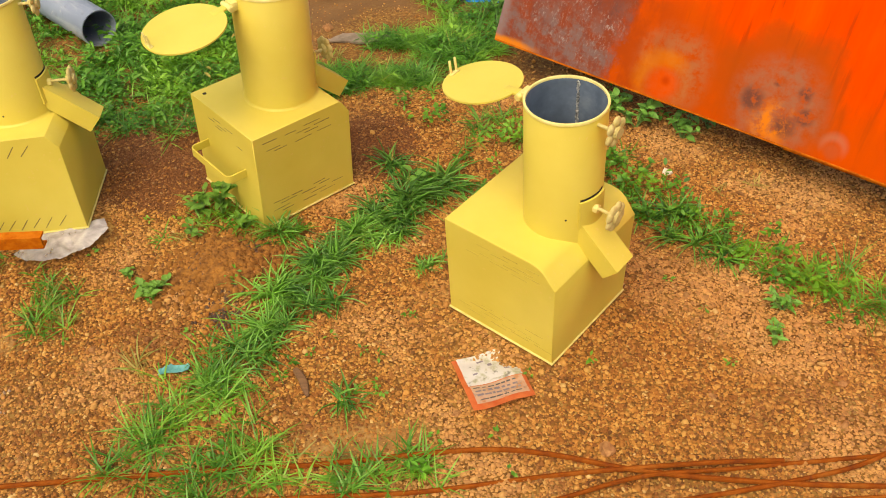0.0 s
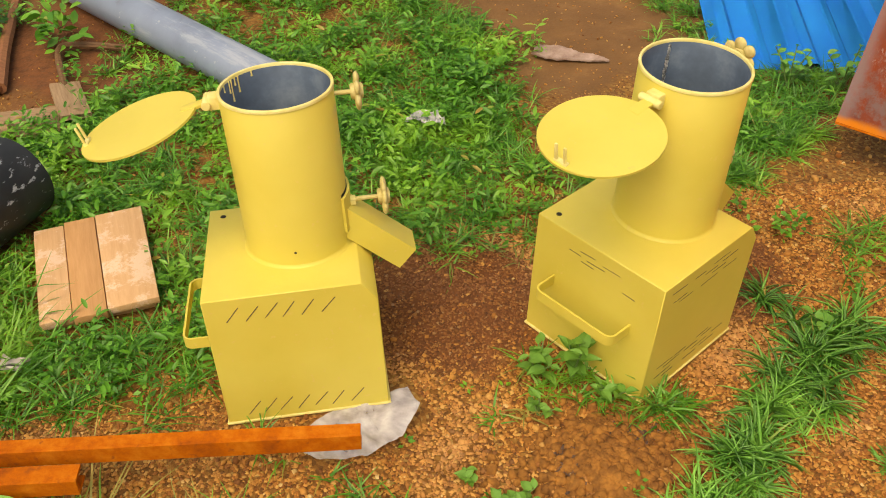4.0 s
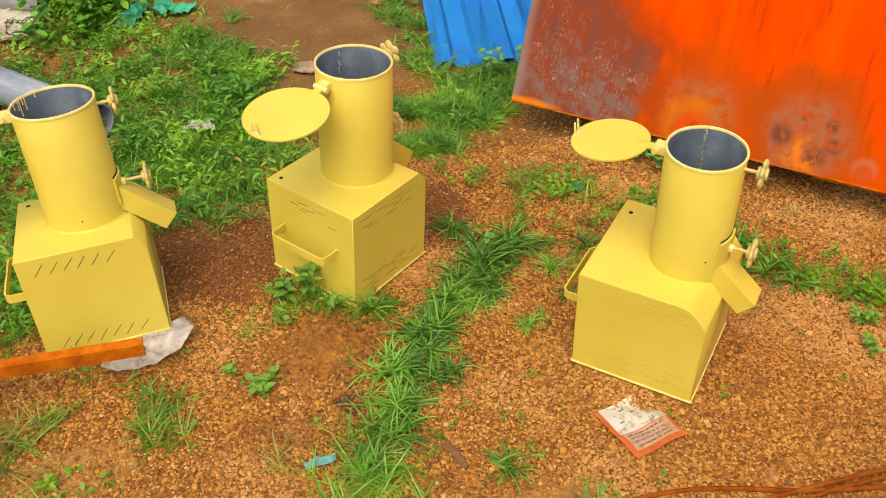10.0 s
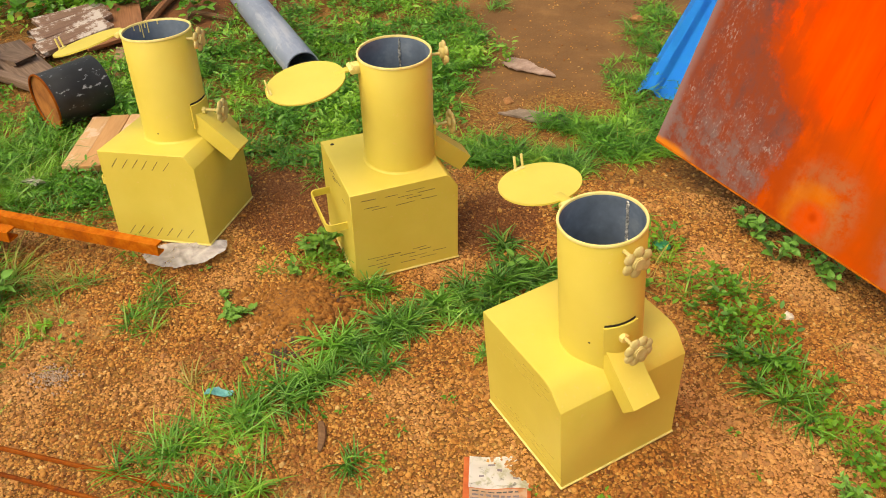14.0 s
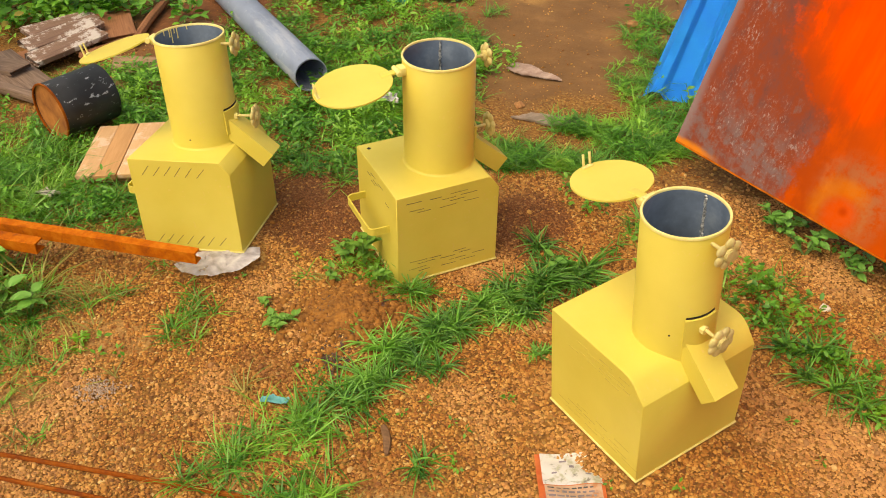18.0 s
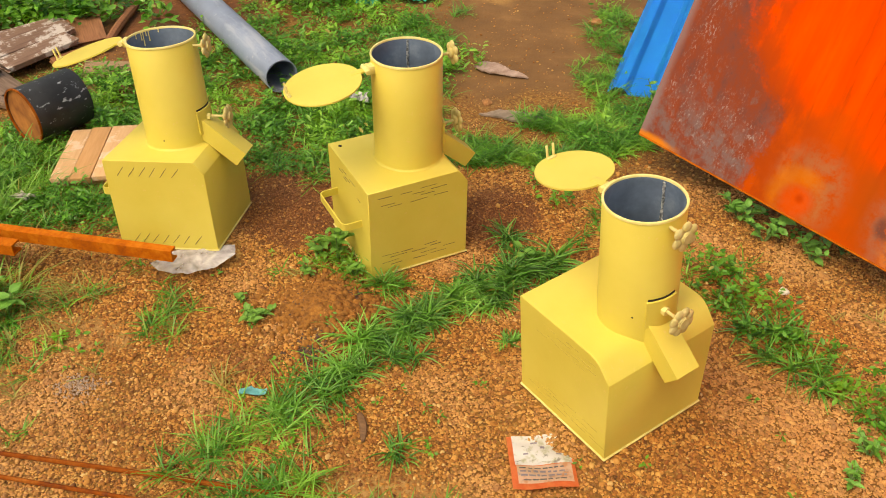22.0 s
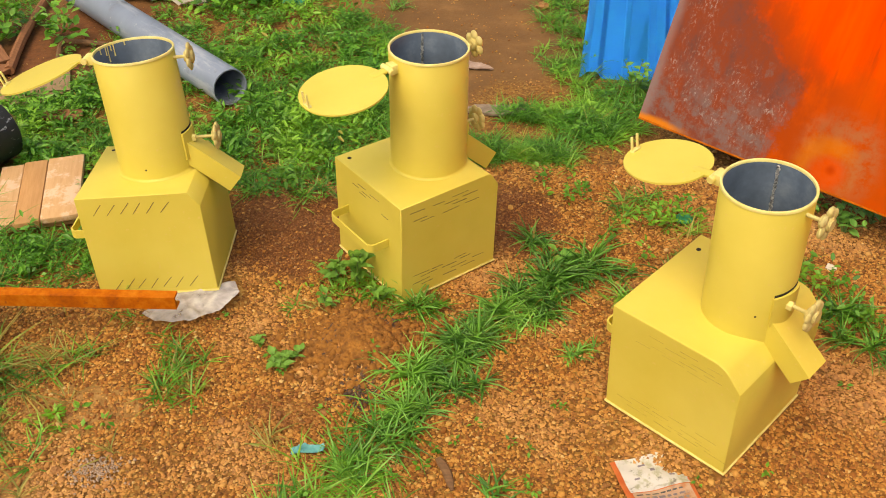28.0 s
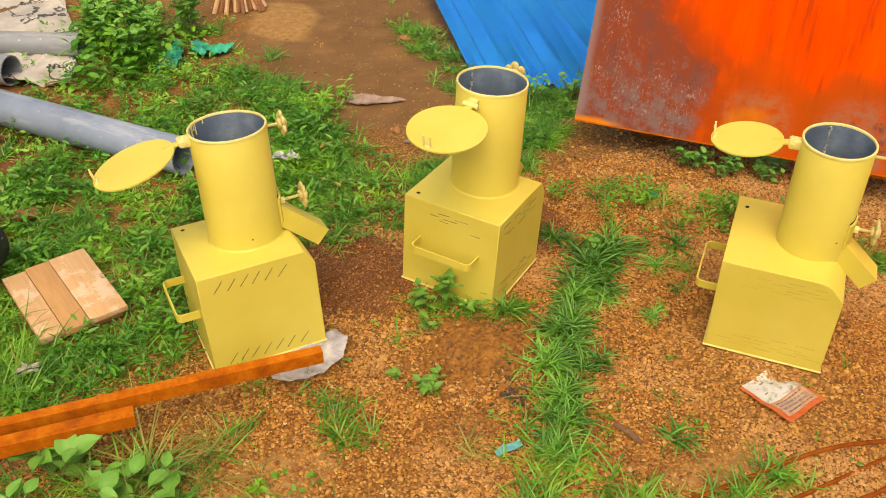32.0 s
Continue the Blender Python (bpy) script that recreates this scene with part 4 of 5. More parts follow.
g2 = np.random.default_rng(31)
YARD = []
while len(YARD) < 1300:
    cx, cy, rx, ry = (GREEN * 2 + GRASSY)[g2.integers(len(GREEN * 2 + GRASSY))]
    x, y = g2.uniform(cx - rx, cx + rx), g2.uniform(cy - ry, cy + ry)
    if g2.uniform() < float(blob(np.array([x]), np.array([y]), GREEN + GRASSY)[0]) and -2.4 < x < 1.2:
        YARD.append((x, y, 0.025, 34, g2.uniform(0.04, 0.10)))
grass("yard_grass", YARD, 32, GRASS, "short green grass among weeds over the yard")
weeds("leafy_weeds", 2300, GREEN, 0.034, 0.075, 10, LIGHTWEED, "taller light green weeds with pointed narrow leaves", 0.48)
weeds("sparse_weeds", 3200, GRASSY, 0.026, 0.04, 15, LIGHTWEED, "sparse light green weeds among grass", 0.5)
weeds("sprouts", 230, ((-0.45, 1.55, 0.45, 0.25), (0.20, 1.75, 0.5, 0.3), (0.55, 1.55, 0.35, 0.30), (1.15, 1.85, 0.35, 0.4), (0.95, 2.45, 0.35, 0.25), (-0.25, 2.0, 0.2, 0.12)), 0.014, 0.012, 17, LIGHTWEED, "tiny green sprouts scattered over the gravel")
weeds("low_weeds", 11500, GREEN, 0.0165, 0.04, 11, WEED, "dense low green weeds covering the ground")
weeds("bushy_weeds", 5200, ((-0.68, 4.36, 0.24, 0.24), (-0.80, 4.03, 0.14, 0.12), (-1.93, 3.64, 0.30, 0.20), (-2.36, 3.36, 0.32, 0.28), (-1.80, 3.62, 0.16, 0.12), (-1.42, 3.62, 0.05, 0.08)), 0.05, 0.16, 16, LIGHTWEED, "tall bushy green weeds behind the pipe and the boards")
weeds("strip_weeds", 7000, STRIP, 0.021, 0.05, 12, WEED, "green weeds in a strip beside the machines")
weeds("creeping_weeds", 3000, ((0.10, 1.53, 0.07, 0.05), (-0.597, 1.595, 0.05, 0.022), (-0.60, 1.545, 0.02, 0.032), (-0.02, 1.43, 0.07, 0.07), (0.02, 1.34, 0.10, 0.07), (0.07, 1.48, 0.08, 0.06), (-0.65, 1.62, 0.06, 0.03), (-0.22, 1.85, 0.03, 0.03), (0.46, 2.36, 0.07, 0.06), (-0.72, 1.60, 0.05, 0.04), (0.38, 1.26, 0.05, 0.03)),
      0.020, 0.011, 13, WEED, "small creeping weeds with round leaves")


def plant(x, y, h, leaves, size, seed, label, lean=0.5, stems=3, wide=0.72, leafage=BROAD):
    """A broad-leaved seedling: stems, and leaves in pairs up each stem."""
    g = random.Random(seed)
    root = thing("leafy_plant", pose(x, y, gz(x, y) - 0.003), label, "plant")
    for k in range(stems):
        a = g.uniform(0, 6.28)
        out = h * lean * g.uniform(0.4, 1.0)
        tip = Vector((math.cos(a) * out, math.sin(a) * out, h * g.uniform(0.7, 1.0)))
        line = curve_points([(0, 0, 0), tip * 0.55 + Vector((0, 0, 0.1 * h)), tip], 4)
        part("stem", sweep(line, [0.0028 - 0.0016 * i / len(line) for i in range(len(line))], 6), STEM, root)
        for i in range(leaves):
            f = 0.35 + 0.65 * i / max(1, leaves - 1)
            at = line[min(len(line) - 1, int(f * (len(line) - 1)))]
            la = a + (i % 2) * math.pi + g.uniform(-0.9, 0.9) + i * 1.2
            s = size * g.uniform(0.7, 1.15) * (1.0 - 0.25 * (i == leaves - 1))
            bm = bmesh.new()
            rows = 6
            ring = []
            for r in range(rows + 1):
                u = r / rows
                w = 0.46 * wide * math.sin(math.pi * min(1, 0.06 + 0.94 * u) ** 0.8) * s
                z = 0.12 * s * math.sin(u * 2.2) - 0.16 * s * u * u
                ring.append([bm.verts.new((u * s, j * w / 2, z + abs(j) * 0.05 * s)) for j in (-2, -1, 0, 1, 2)])
            for r in range(rows):
                for j in range(4):
                    bm.faces.new((ring[r][j], ring[r + 1][j], ring[r + 1][j + 1], ring[r][j + 1]))
            bmesh.ops.remove_doubles(bm, verts=bm.verts, dist=0.0002)
            bmesh.ops.transform(bm, matrix=Matrix.Translation(at) @ pose(0, 0, 0, g.uniform(-20, 20), g.uniform(-35, 15), math.degrees(la)), verts=bm.verts)
            part("leaf", bm, leafage, root)
    return root


plant(-1.10, 1.80, 0.13, 5, 0.075, 1, "leafy green plant with broad pale leaves beside the beam", 0.7, 4)
plant(-1.00, 1.73, 0.10, 4, 0.065, 2, "leafy green plant with broad pale leaves beside the beam", 0.7, 3)
plant(-0.87, 1.68, 0.08, 4, 0.055, 3, "small leafy green plant on the gravel", 0.6, 2)
plant(-1.20, 1.68, 0.10, 4, 0.07, 14, "leafy green plant with broad leaves in the grass", 0.7, 3)
plant(-0.205, 1.810, 0.034, 5, 0.027, 4, "low leafy weed on the gravel", 0.9, 5, 0.72, DULLWEED)
plant(-0.185, 1.838, 0.030, 4, 0.024, 5, "low leafy weed on the gravel", 1.0, 4, 0.72, DULLWEED)
plant(-0.265, 1.892, 0.024, 3, 0.024, 6, "low leafy weed on the gravel", 1.0, 4, 0.72, DULLWEED)
plant(-0.052, 2.090, 0.115, 6, 0.044, 7, "leafy weed growing up under a machine handle", 0.35, 4, 0.62, DULLWEED)
plant(-0.115, 2.115, 0.065, 4, 0.042, 8, "leafy weed at the foot of a machine", 0.7, 4, 0.62, DULLWEED)
plant(0.015, 2.040, 0.045, 4, 0.034, 9, "leafy weed at the foot of a machine", 0.8, 3, 0.62, DULLWEED)
plant(-0.125, 2.02, 0.04, 4, 0.028, 20, "low leafy weed on the gravel", 0.9, 3, 0.72, DULLWEED)
plant(0.505, 2.20, 0.07, 4, 0.045, 10, "leafy weed among grass", 0.7, 2)
plant(1.09, 2.57, 0.09, 6, 0.038, 11, "leafy weed under the rusty plate", 0.9, 5)
plant(1.16, 2.47, 0.08, 6, 0.036, 12, "leafy weed under the rusty plate", 0.9, 5)
plant(1.29, 2.41, 0.08, 6, 0.034, 21, "leafy weed under the rusty plate", 0.9, 5)
plant(1.31, 1.57, 0.035, 5, 0.024, 13, "low leafy weed on the gravel", 1.0, 5, 0.6)
plant(1.36, 1.66, 0.045, 5, 0.026, 15, "low leafy weed on the gravel", 1.0, 5, 0.6)
plant(1.38, 2.45, 0.07, 4, 0.04, 16, "leafy weed under the rusty plate", 0.9, 3)
plant(0.46, 1.245, 0.045, 4, 0.024, 17, "leafy weed beside rusty rods", 0.8, 4, 0.6, WEED)
plant(0.80, 3.25, 0.13, 6, 0.036, 18, "leafy weed before the blue sheet", 0.6, 4)
plant(0.95, 3.22, 0.13, 6, 0.036, 19, "leafy weed before the blue sheet", 0.6, 4)

BUSH = "tall bushy green weed with many leaves behind the grey pipe"
for i, (x, y, h) in enumerate(((-0.73, 4.43, 0.30), (-0.59, 4.32, 0.26), (-0.42, 4.36, 0.24), (-0.80, 4.52, 0.30), (-0.62, 4.55, 0.28), (-0.72, 4.10, 0.20), (-0.62, 4.20, 0.22), (-0.80, 4.28, 0.24))):
    plant(x, y, h, 11, 0.054, 40 + i, BUSH, 0.45, 6, 0.58)

# ---- the machines ----


def knob(parent, at, axis_x, r, lobes, name):
    """A cast knob with round lobes on a threaded rod; the axis points along x."""
    k = part(name, cyl(r * 0.42, (at[0] - 0.010, at[1], at[2]), (at[0] + 0.012, at[1], at[2]), 20, bevel=0.002), KNOBM, parent, "cast knob with round lobes")
    for i in range(lobes):
        a = 2 * math.pi * i / lobes + 0.4
        bm = bmesh.new()
        bmesh.ops.create_uvsphere(bm, u_segments=14, v_segments=8, radius=r * 0.37,
                                  matrix=Matrix.Translation((at[0] + 0.002, at[1] + r * 0.66 * math.cos(a), at[2] + r * 0.66 * math.sin(a))) @ Matrix.Diagonal((0.45, 1, 1, 1)))
        part("lobe", bm, KNOBM, k)
    part("rod", cyl(0.004, (axis_x, at[1], at[2]), (at[0] - 0.008, at[1], at[2]), 12), KNOBM, parent, "threaded rod")
    return k


def dash(y0, y1, z, on, tilt=0.0, thick=0.0016):
    """A thin strip proud of a side face, with the dark of a cut put into its colour; on: 'y' front face, 'x' handle
    face.
    """
    ln = y1 - y0
    m = Matrix.Translation(((y0 + y1) / 2, 0, z)) @ pose(0, 0, 0, 0, -tilt, 0)
    if on == "y":
        return box(-ln / 2, ln / 2, -D / 2 - 0.0006, -D / 2 + 0.004, -thick / 2, thick / 2, m=m)
    m = Matrix.Translation((0, (y0 + y1) / 2, z)) @ pose(0, 0, 0, tilt, 0, 0)
    return box(-W / 2 - 0.0006, -W / 2 + 0.004, -ln / 2, ln / 2, -thick / 2, thick / 2, m=m)


def machine(s, seed):
    g = random.Random(seed)
    root = thing("feed_machine", stove_matrix(s), s["label"], "machine", "yellow machines")
    r, (cx, cy), top = s["r"], s["c"], s["top"]
    bm = prism([(-W / 2, 0.004), (W / 2, 0.004)] + list(s["edge"]) + [(-W / 2, HB)], -D / 2, D / 2, 0.0016)
    for vv in bm.verts:
        if vv.co.y > 0:
            vv.co.y += s["lean"] * vv.co.z / 0.24
    body = part("body", bm, PAINT, root)
    part("base_plate", box(-W / 2 - 0.003, W / 2 + 0.003, -D / 2 - 0.003, D / 2 + 0.003, 0.0, 0.0045, 0.0015), PALE, root, "thin base plate with a pale edge")
    if s["slots"] == "slashes":
        for i in range(6):
            x = -0.104 + 0.0335 * i + g.uniform(-0.003, 0.003)
            part("slot", dash(x - 0.019, x + 0.019, 0.252 + g.uniform(-0.002, 0.002), "y", 49 + g.uniform(-3, 3)), CUT, body)
        for i in range(7):
            x = -0.100 + 0.0318 * i + g.uniform(-0.003, 0.003)
            part("slot", dash(x - 0.019, x + 0.019, 0.034 + g.uniform(-0.002, 0.002), "y", 50 + g.uniform(-3, 3)), CUT, body)
    else:
        thin, ink = (0.0016, CUT) if s["slots"] == "dashes" else (0.0013, FILLED)
        for rows, zs in ((4, 0.262), (4, 0.068)):
            for j in range(rows):
                for i in range(4):
                    x = -0.118 + 0.064 * i + (0.030 if j % 2 else 0.0) + g.uniform(-0.006, 0.006)
                    if x > 0.10 or g.random() < (0.22 if s["slots"] == "faint" else 0.2):
                        continue
                    z = zs - 0.0118 * j + g.uniform(-0.003, 0.003)
                    part("slot", dash(x, x + g.uniform(0.034, 0.054), z, "y", g.uniform(-2, 2), thin * g.uniform(0.4, 1.0)), ink, body)
                    if s["slots"] == "dashes" and zs > 0.1 and g.random() < 0.8:
                        part("slot", dash(x, x + g.uniform(0.026, 0.044), z - 0.002, "x", g.uniform(-3, 3), thin * g.uniform(0.3, 0.9)), ink, body)
    part("bolt_hole", cyl(0.0055, (-W / 2 + 0.027, D / 2 - 0.028, HB - 0.003), (-W / 2 + 0.027, D / 2 - 0.028, HB + 0.0006), 16), GAP, body)
    # tube, with steel lining, weld seam and collar
    ctr = Matrix.Translation((cx, cy, 0))
    tb = part("tube", tube(r, r - 0.0035, HB - 0.05, top, m=ctr), PAINT, root)
    part("lining", tube(r - 0.0036, r - 0.0048, HB - 0.002, top - 0.004, m=ctr), STEEL, root, "bare dark steel lining")
    part("tube_floor", cyl(r - 0.004, (cx, cy, HB - 0.006), (cx, cy, HB + 0.003), 48), STEEL, root, "dark steel floor of the tube")
    if s["slots"] == "slashes":
        for a, ln in ((136, 0.030), (141, 0.014), (147, 0.040), (151, 0.022), (163, 0.012), (118, 0.010)):
            a = radians(a)
            at = Vector((cx + (r - 0.0049) * math.cos(a), cy + (r - 0.0049) * math.sin(a), top - 0.003))
            part("paint_drip", sweep([at, at - Vector((0, 0, ln * 0.6)), at - Vector((0, 0, ln))], [0.0016, 0.0013, 0.0022], 8), PALE, root, "run of yellow paint inside the tube")
    weld_a = radians(s["weld"])
    bm = bmesh.new()
    for i in range(58):
        z = top - 0.010 - i * 0.0051
        rr = r - 0.0052
        bmesh.ops.create_icosphere(bm, subdivisions=1, radius=0.0042 * g.uniform(0.7, 1.1),
                                   matrix=Matrix.Translation((cx + rr * math.cos(weld_a) + g.uniform(-0.001, 0.001), cy + rr * math.sin(weld_a), z)))
    part("weld_seam", bm, WELD, root, "silvery weld seam inside the tube")
    fil = bmesh.new()
    n = 64
    prof = ((r - 0.001, 0.009), (r + 0.0010, 0.004), (r + 0.0030, 0.0012), (r + 0.0048, 0.0004))
    rings = [[fil.verts.new((cx + q * math.cos(2 * math.pi * i / n), cy + q * math.sin(2 * math.pi * i / n), HB + h)) for i in range(n)] for q, h in prof]
    for a, b in zip(rings, rings[1:]):
        for i in range(n):
            fil.faces.new((a[i], a[(i + 1) % n], b[(i + 1) % n], b[i]))
    if len(s["edge"]) < 4:
        part("weld_fillet", fil, PAINT, tb)
    else:
        fil.free()
    rim = tube(r + 0.0012, r - 0.0042, top - 0.004, top + 0.0012, m=ctr)
    part("rim", rim, PALE, tb, "pale worn rim")
    if s["hole"]:
        ha, hz = radians(s["hole"][0]), s["hole"][1]
        out = Vector((math.cos(ha), math.sin(ha), 0))
        q = Vector((cx, cy, hz)) + out * (r - 0.002)
        part("rivet_hole", cyl(0.0022, q, q + out * 0.0026, 12), GAP, tb, "small dark hole")
    # spout
    d = Vector((0.743, 0, -0.669))
    u = Vector((0.669, 0, 0.743))
    tip = Vector(s["tip"])
    a0 = tip - d * 0.165
    ty = tip.y
    turn = math.degrees(math.asin((ty - cy) / r))
    bm = bmesh.new()
    w = 0.032
    outer, inner = [], []
    for base in (a0, tip):
        outer.append([bm.verts.new(base + Vector((0, sy * w, 0)) + u * su) for sy, su in ((-1, 0), (1, 0), (1, -0.050), (-1, -0.050))])
        inner.append([bm.verts.new(base + Vector((0, sy * (w - 0.003), 0)) + u * su) for sy, su in ((-1, -0.003), (1, -0.003), (1, -0.047), (-1, -0.047))])
    for i in range(4):
        j = (i + 1) % 4
        bm.faces.new((outer[0][i], outer[0][j], outer[1][j], outer[1][i]))
        bm.faces.new((inner[0][i], inner[1][i], inner[1][j], inner[0][j]))
        bm.faces.new((outer[1][i], outer[1][j], inner[1][j], inner[1][i]))
    part("spout", bm, PAINT, root, "square outlet spout", smooth=False)
    # gate: a curved plate with a cut above it, and its knob
    bm = bmesh.new()
    cols = []
    for i in range(9):
        a = radians(turn - 24 + 6 * i)
        cols.append([bm.verts.new((cx + q * math.cos(a), cy + q * math.sin(a), z)) for q, z in ((r + 0.0005, 0.318), (r + 0.006, 0.318), (r + 0.006, 0.388), (r + 0.0005, 0.388))])
    for a, b in zip(cols, cols[1:]):
        for k in range(4):
            bm.faces.new((a[k], a[(k + 1) % 4], b[(k + 1) % 4], b[k]))
    bm.faces.new(cols[0])
    bm.faces.new(cols[-1][::-1])
    part("gate", bm, PAINT, root, "curved sliding gate over the outlet")
    bm = bmesh.new()
    cols = []
    for i in range(9):
        a = radians(turn - 23 + 5.75 * i)
        cols.append([bm.verts.new((cx + q * math.cos(a), cy + q * math.sin(a), z)) for q, z in ((r - 0.001, 0.388), (r + 0.0012, 0.388), (r + 0.0012, 0.393), (r - 0.001, 0.393))])
    for a, b in zip(cols, cols[1:]):
        for k in range(4):
            bm.faces.new((a[k], a[(k + 1) % 4], b[(k + 1) % 4], b[k]))
    part("gate_slit", bm, GAP, root, "dark slit")
    part("gate_nut", cyl(0.010, (cx + r + 0.002, ty, 0.360), (cx + r + 0.014, ty, 0.360), 6), PALE, root)
    knob(root, (max(0.182, cx + r + 0.052), ty, 0.362), cx + r - 0.004, 0.034, 8, "gate_knob")
    knob(root, (cx + r + 0.036, ty, 0.572), cx + r - 0.004, 0.033, 6, "latch_knob")
    # lid on its hinge
    bear, droop = s["lid"]
    hub = Matrix.Translation((cx, cy, top)) @ pose(0, 0, 0, 0, 0, bear)
    part("hinge_bracket", box(r - 0.002, r + 0.018, -0.014, 0.014, -s["drop"] - 0.012, -s["drop"] + 0.012, 0.003, m=hub), PALE, root)
    hinge = hub @ Matrix.Translation((r + 0.020, 0, -s["drop"]))
    part("hinge_pin", cyl(0.0075, hinge @ Vector((0, -0.022, 0)), hinge @ Vector((0, 0.022, 0)), 14, bevel=0.001), PALE, root)
    lid = hinge @ pose(0, 0, 0, 0, droop, 0)
    rl = r + s["rim"]
    part("hinge_strap", box(-0.004, 0.045, -0.011, 0.011, -0.003, 0.003, 0.0015, m=lid), PAINT, root)
    bm = bmesh.new()
    bmesh.ops.create_cone(bm, cap_ends=True, segments=64, radius1=rl, radius2=rl, depth=0.004, matrix=lid @ Matrix.Translation((rl + 0.018, 0, 0)))
    ld = part("lid", bm, PAINT, root, "flat round lid, open", smooth=False)
    for sy in (-0.009, 0.009):
        part("prong", box(2 * rl + 0.008, 2 * rl + 0.012, sy - 0.0025, sy + 0.0025, 0.0, 0.036, 0.0008, m=lid), PALE, ld)
    part("prong_foot", box(2 * rl + 0.004, 2 * rl + 0.013, -0.013, 0.013, -0.002, 0.006, 0.001, m=lid), PALE, ld)
    # handle: a flat bar bent to a U
    pts = [(-W / 2 + 0.001, -0.092, 0.158), (-W / 2 - 0.040, -0.092, 0.158), (-W / 2 - 0.056, -0.076, 0.158), (-W / 2 - 0.056, 0.076, 0.158), (-W / 2 - 0.040, 0.092, 0.158), (-W / 2 + 0.001, 0.092, 0.158)]
    bm = bmesh.new()
    path = [Vector(pts[0]), Vector(pts[1])]
    for k in range(1, 6):
        a = math.pi / 2 * k / 6
        path.append(Vector((-W / 2 - 0.040 - 0.016 * math.sin(a), -0.076 - 0.016 * math.cos(a), 0.158)))
    path += [Vector(pts[2]), Vector(pts[3])]
    for k in range(1, 6):
        a = math.pi / 2 * k / 6
        path.append(Vector((-W / 2 - 0.040 - 0.016 * math.cos(a), 0.076 + 0.016 * math.sin(a), 0.158)))
    path += [Vector(pts[4]), Vector(pts[5])]
    secs = []
    for i, q in enumerate(path):
        t = (path[min(i + 1, len(path) - 1)] - path[max(i - 1, 0)]).normalized()
        nn = t.cross(Vector((0, 0, 1)))
        secs.append([bm.verts.new(q + nn * a + Vector((0, 0, b))) for a, b in ((-0.002, -0.011), (0.002, -0.011), (0.002, 0.011), (-0.002, 0.011))])
    for a, b in zip(secs, secs[1:]):
        for k in range(4):
            bm.faces.new((a[k], a[(k + 1) % 4], b[(k + 1) % 4], b[k]))
    part("handle", bm, PAINT, root, "flat steel bar handle")
    return root


for i, s in enumerate(STOVES):
    machine(s, 20 + i)

# ---- large scrap round the yard ----
# The leaning primed plate: x along its foot, y up its slope.
foot, along = Vector((0.755, 2.852, 0.118)), Vector((0.741, -0.671, 0.0))
slope = Vector((0.279, 0.279, 0.919)).normalized()
slope = (slope - slope.dot(along) * along).normalized()
nrm = along.cross(slope)
PM = Matrix.Translation(foot) @ Matrix((along, slope, nrm)).transposed().to_4x4()
plate = thing("steel_plate", PM, "large orange primed steel plate with rust, leaning on stones", "metal sheet")
part("sheet", box(0.0, 2.6, 0.0, 1.35, -0.006, 0.0), PLATE, plate, smooth=False)
part("lower_flange", box(0.0, 2.6, -0.006, 0.0, -0.022, 0.001, 0.002), RUST, plate, "rusty folded edge")
part("second_sheet", box(1.0, 2.6, -0.015, 0.5, -0.030, -0.026), RUST, plate)
for x in (0.25, 2.35):
    a = PM @ Vector((x, 1.25, -0.006))
    b = Vector((a.x + 0.45, a.y + 0.5, 0.0))
    inv = PM.inverted()
    part("prop", cyl(0.02, inv @ a, inv @ b, 10), DARKRUST, plate, "rusty prop")
gp = random.Random(3)
for k, f in enumerate((0.25, 0.95, 1.6, 2.3)):
    bm = bmesh.new()
    bmesh.ops.create_icosphere(bm, subdivisions=2, radius=0.07)
    q = foot + along * f
    x, y = q.x + 0.15, q.y + 0.16
    for vv in bm.verts:
        vv.co *= 1 + gp.uniform(-0.12, 0.12)
        vv.co.z *= 0.95
    solo("support_stone", bm, CLAY, "rough brown stone under the steel plate", "stone", pose(x, y, gz(x, y) + 0.045, 0, 0, 70 * k), "stones under the plate")

# The blue ribbed roof sheet.
v = Vector((0.135, 0.985, 0.100)).normalized()
uu = Vector((0.991, -0.136, 0.0))
BM = Matrix.Translation((0.612, 3.362, 0.004)) @ Matrix((uu, v, uu.cross(v))).transposed().to_4x4()
bm = bmesh.new()
prof = []
for i in range(6):
    x = 0.242 * i
    prof += [(x, 0.0), (x + 0.006, 0.002), (x + 0.027, 0.024), (x + 0.032, 0.0265), (x + 0.060, 0.0265), (x + 0.065, 0.024), (x + 0.080, 0.002), (x + 0.085, 0.0), (x + 0.150, 0.0), (x + 0.156, 0.003), (x + 0.172, 0.003), (x + 0.178, 0.0)]
prof.append((1.452, 0.0))
rows = [[bm.verts.new((x, y, z + 0.005 * math.sin(y * 2.3))) for x, z in prof] for y in (0, 0.5, 1.0, 1.5, 2.0, 2.5, 3.0)]
for a, b in zip(rows, rows[1:]):
    for i in range(len(prof) - 1):
        bm.faces.new((a[i], a[i + 1], b[i + 1], b[i]))
bmesh.ops.solidify(bm, geom=bm.faces[:], thickness=0.0012)
solo("roof_sheet", bm, BLUE, "blue painted ribbed steel roofing sheet lying on the ground", "roofing sheet", BM, smooth=False)

# Grey pipes.


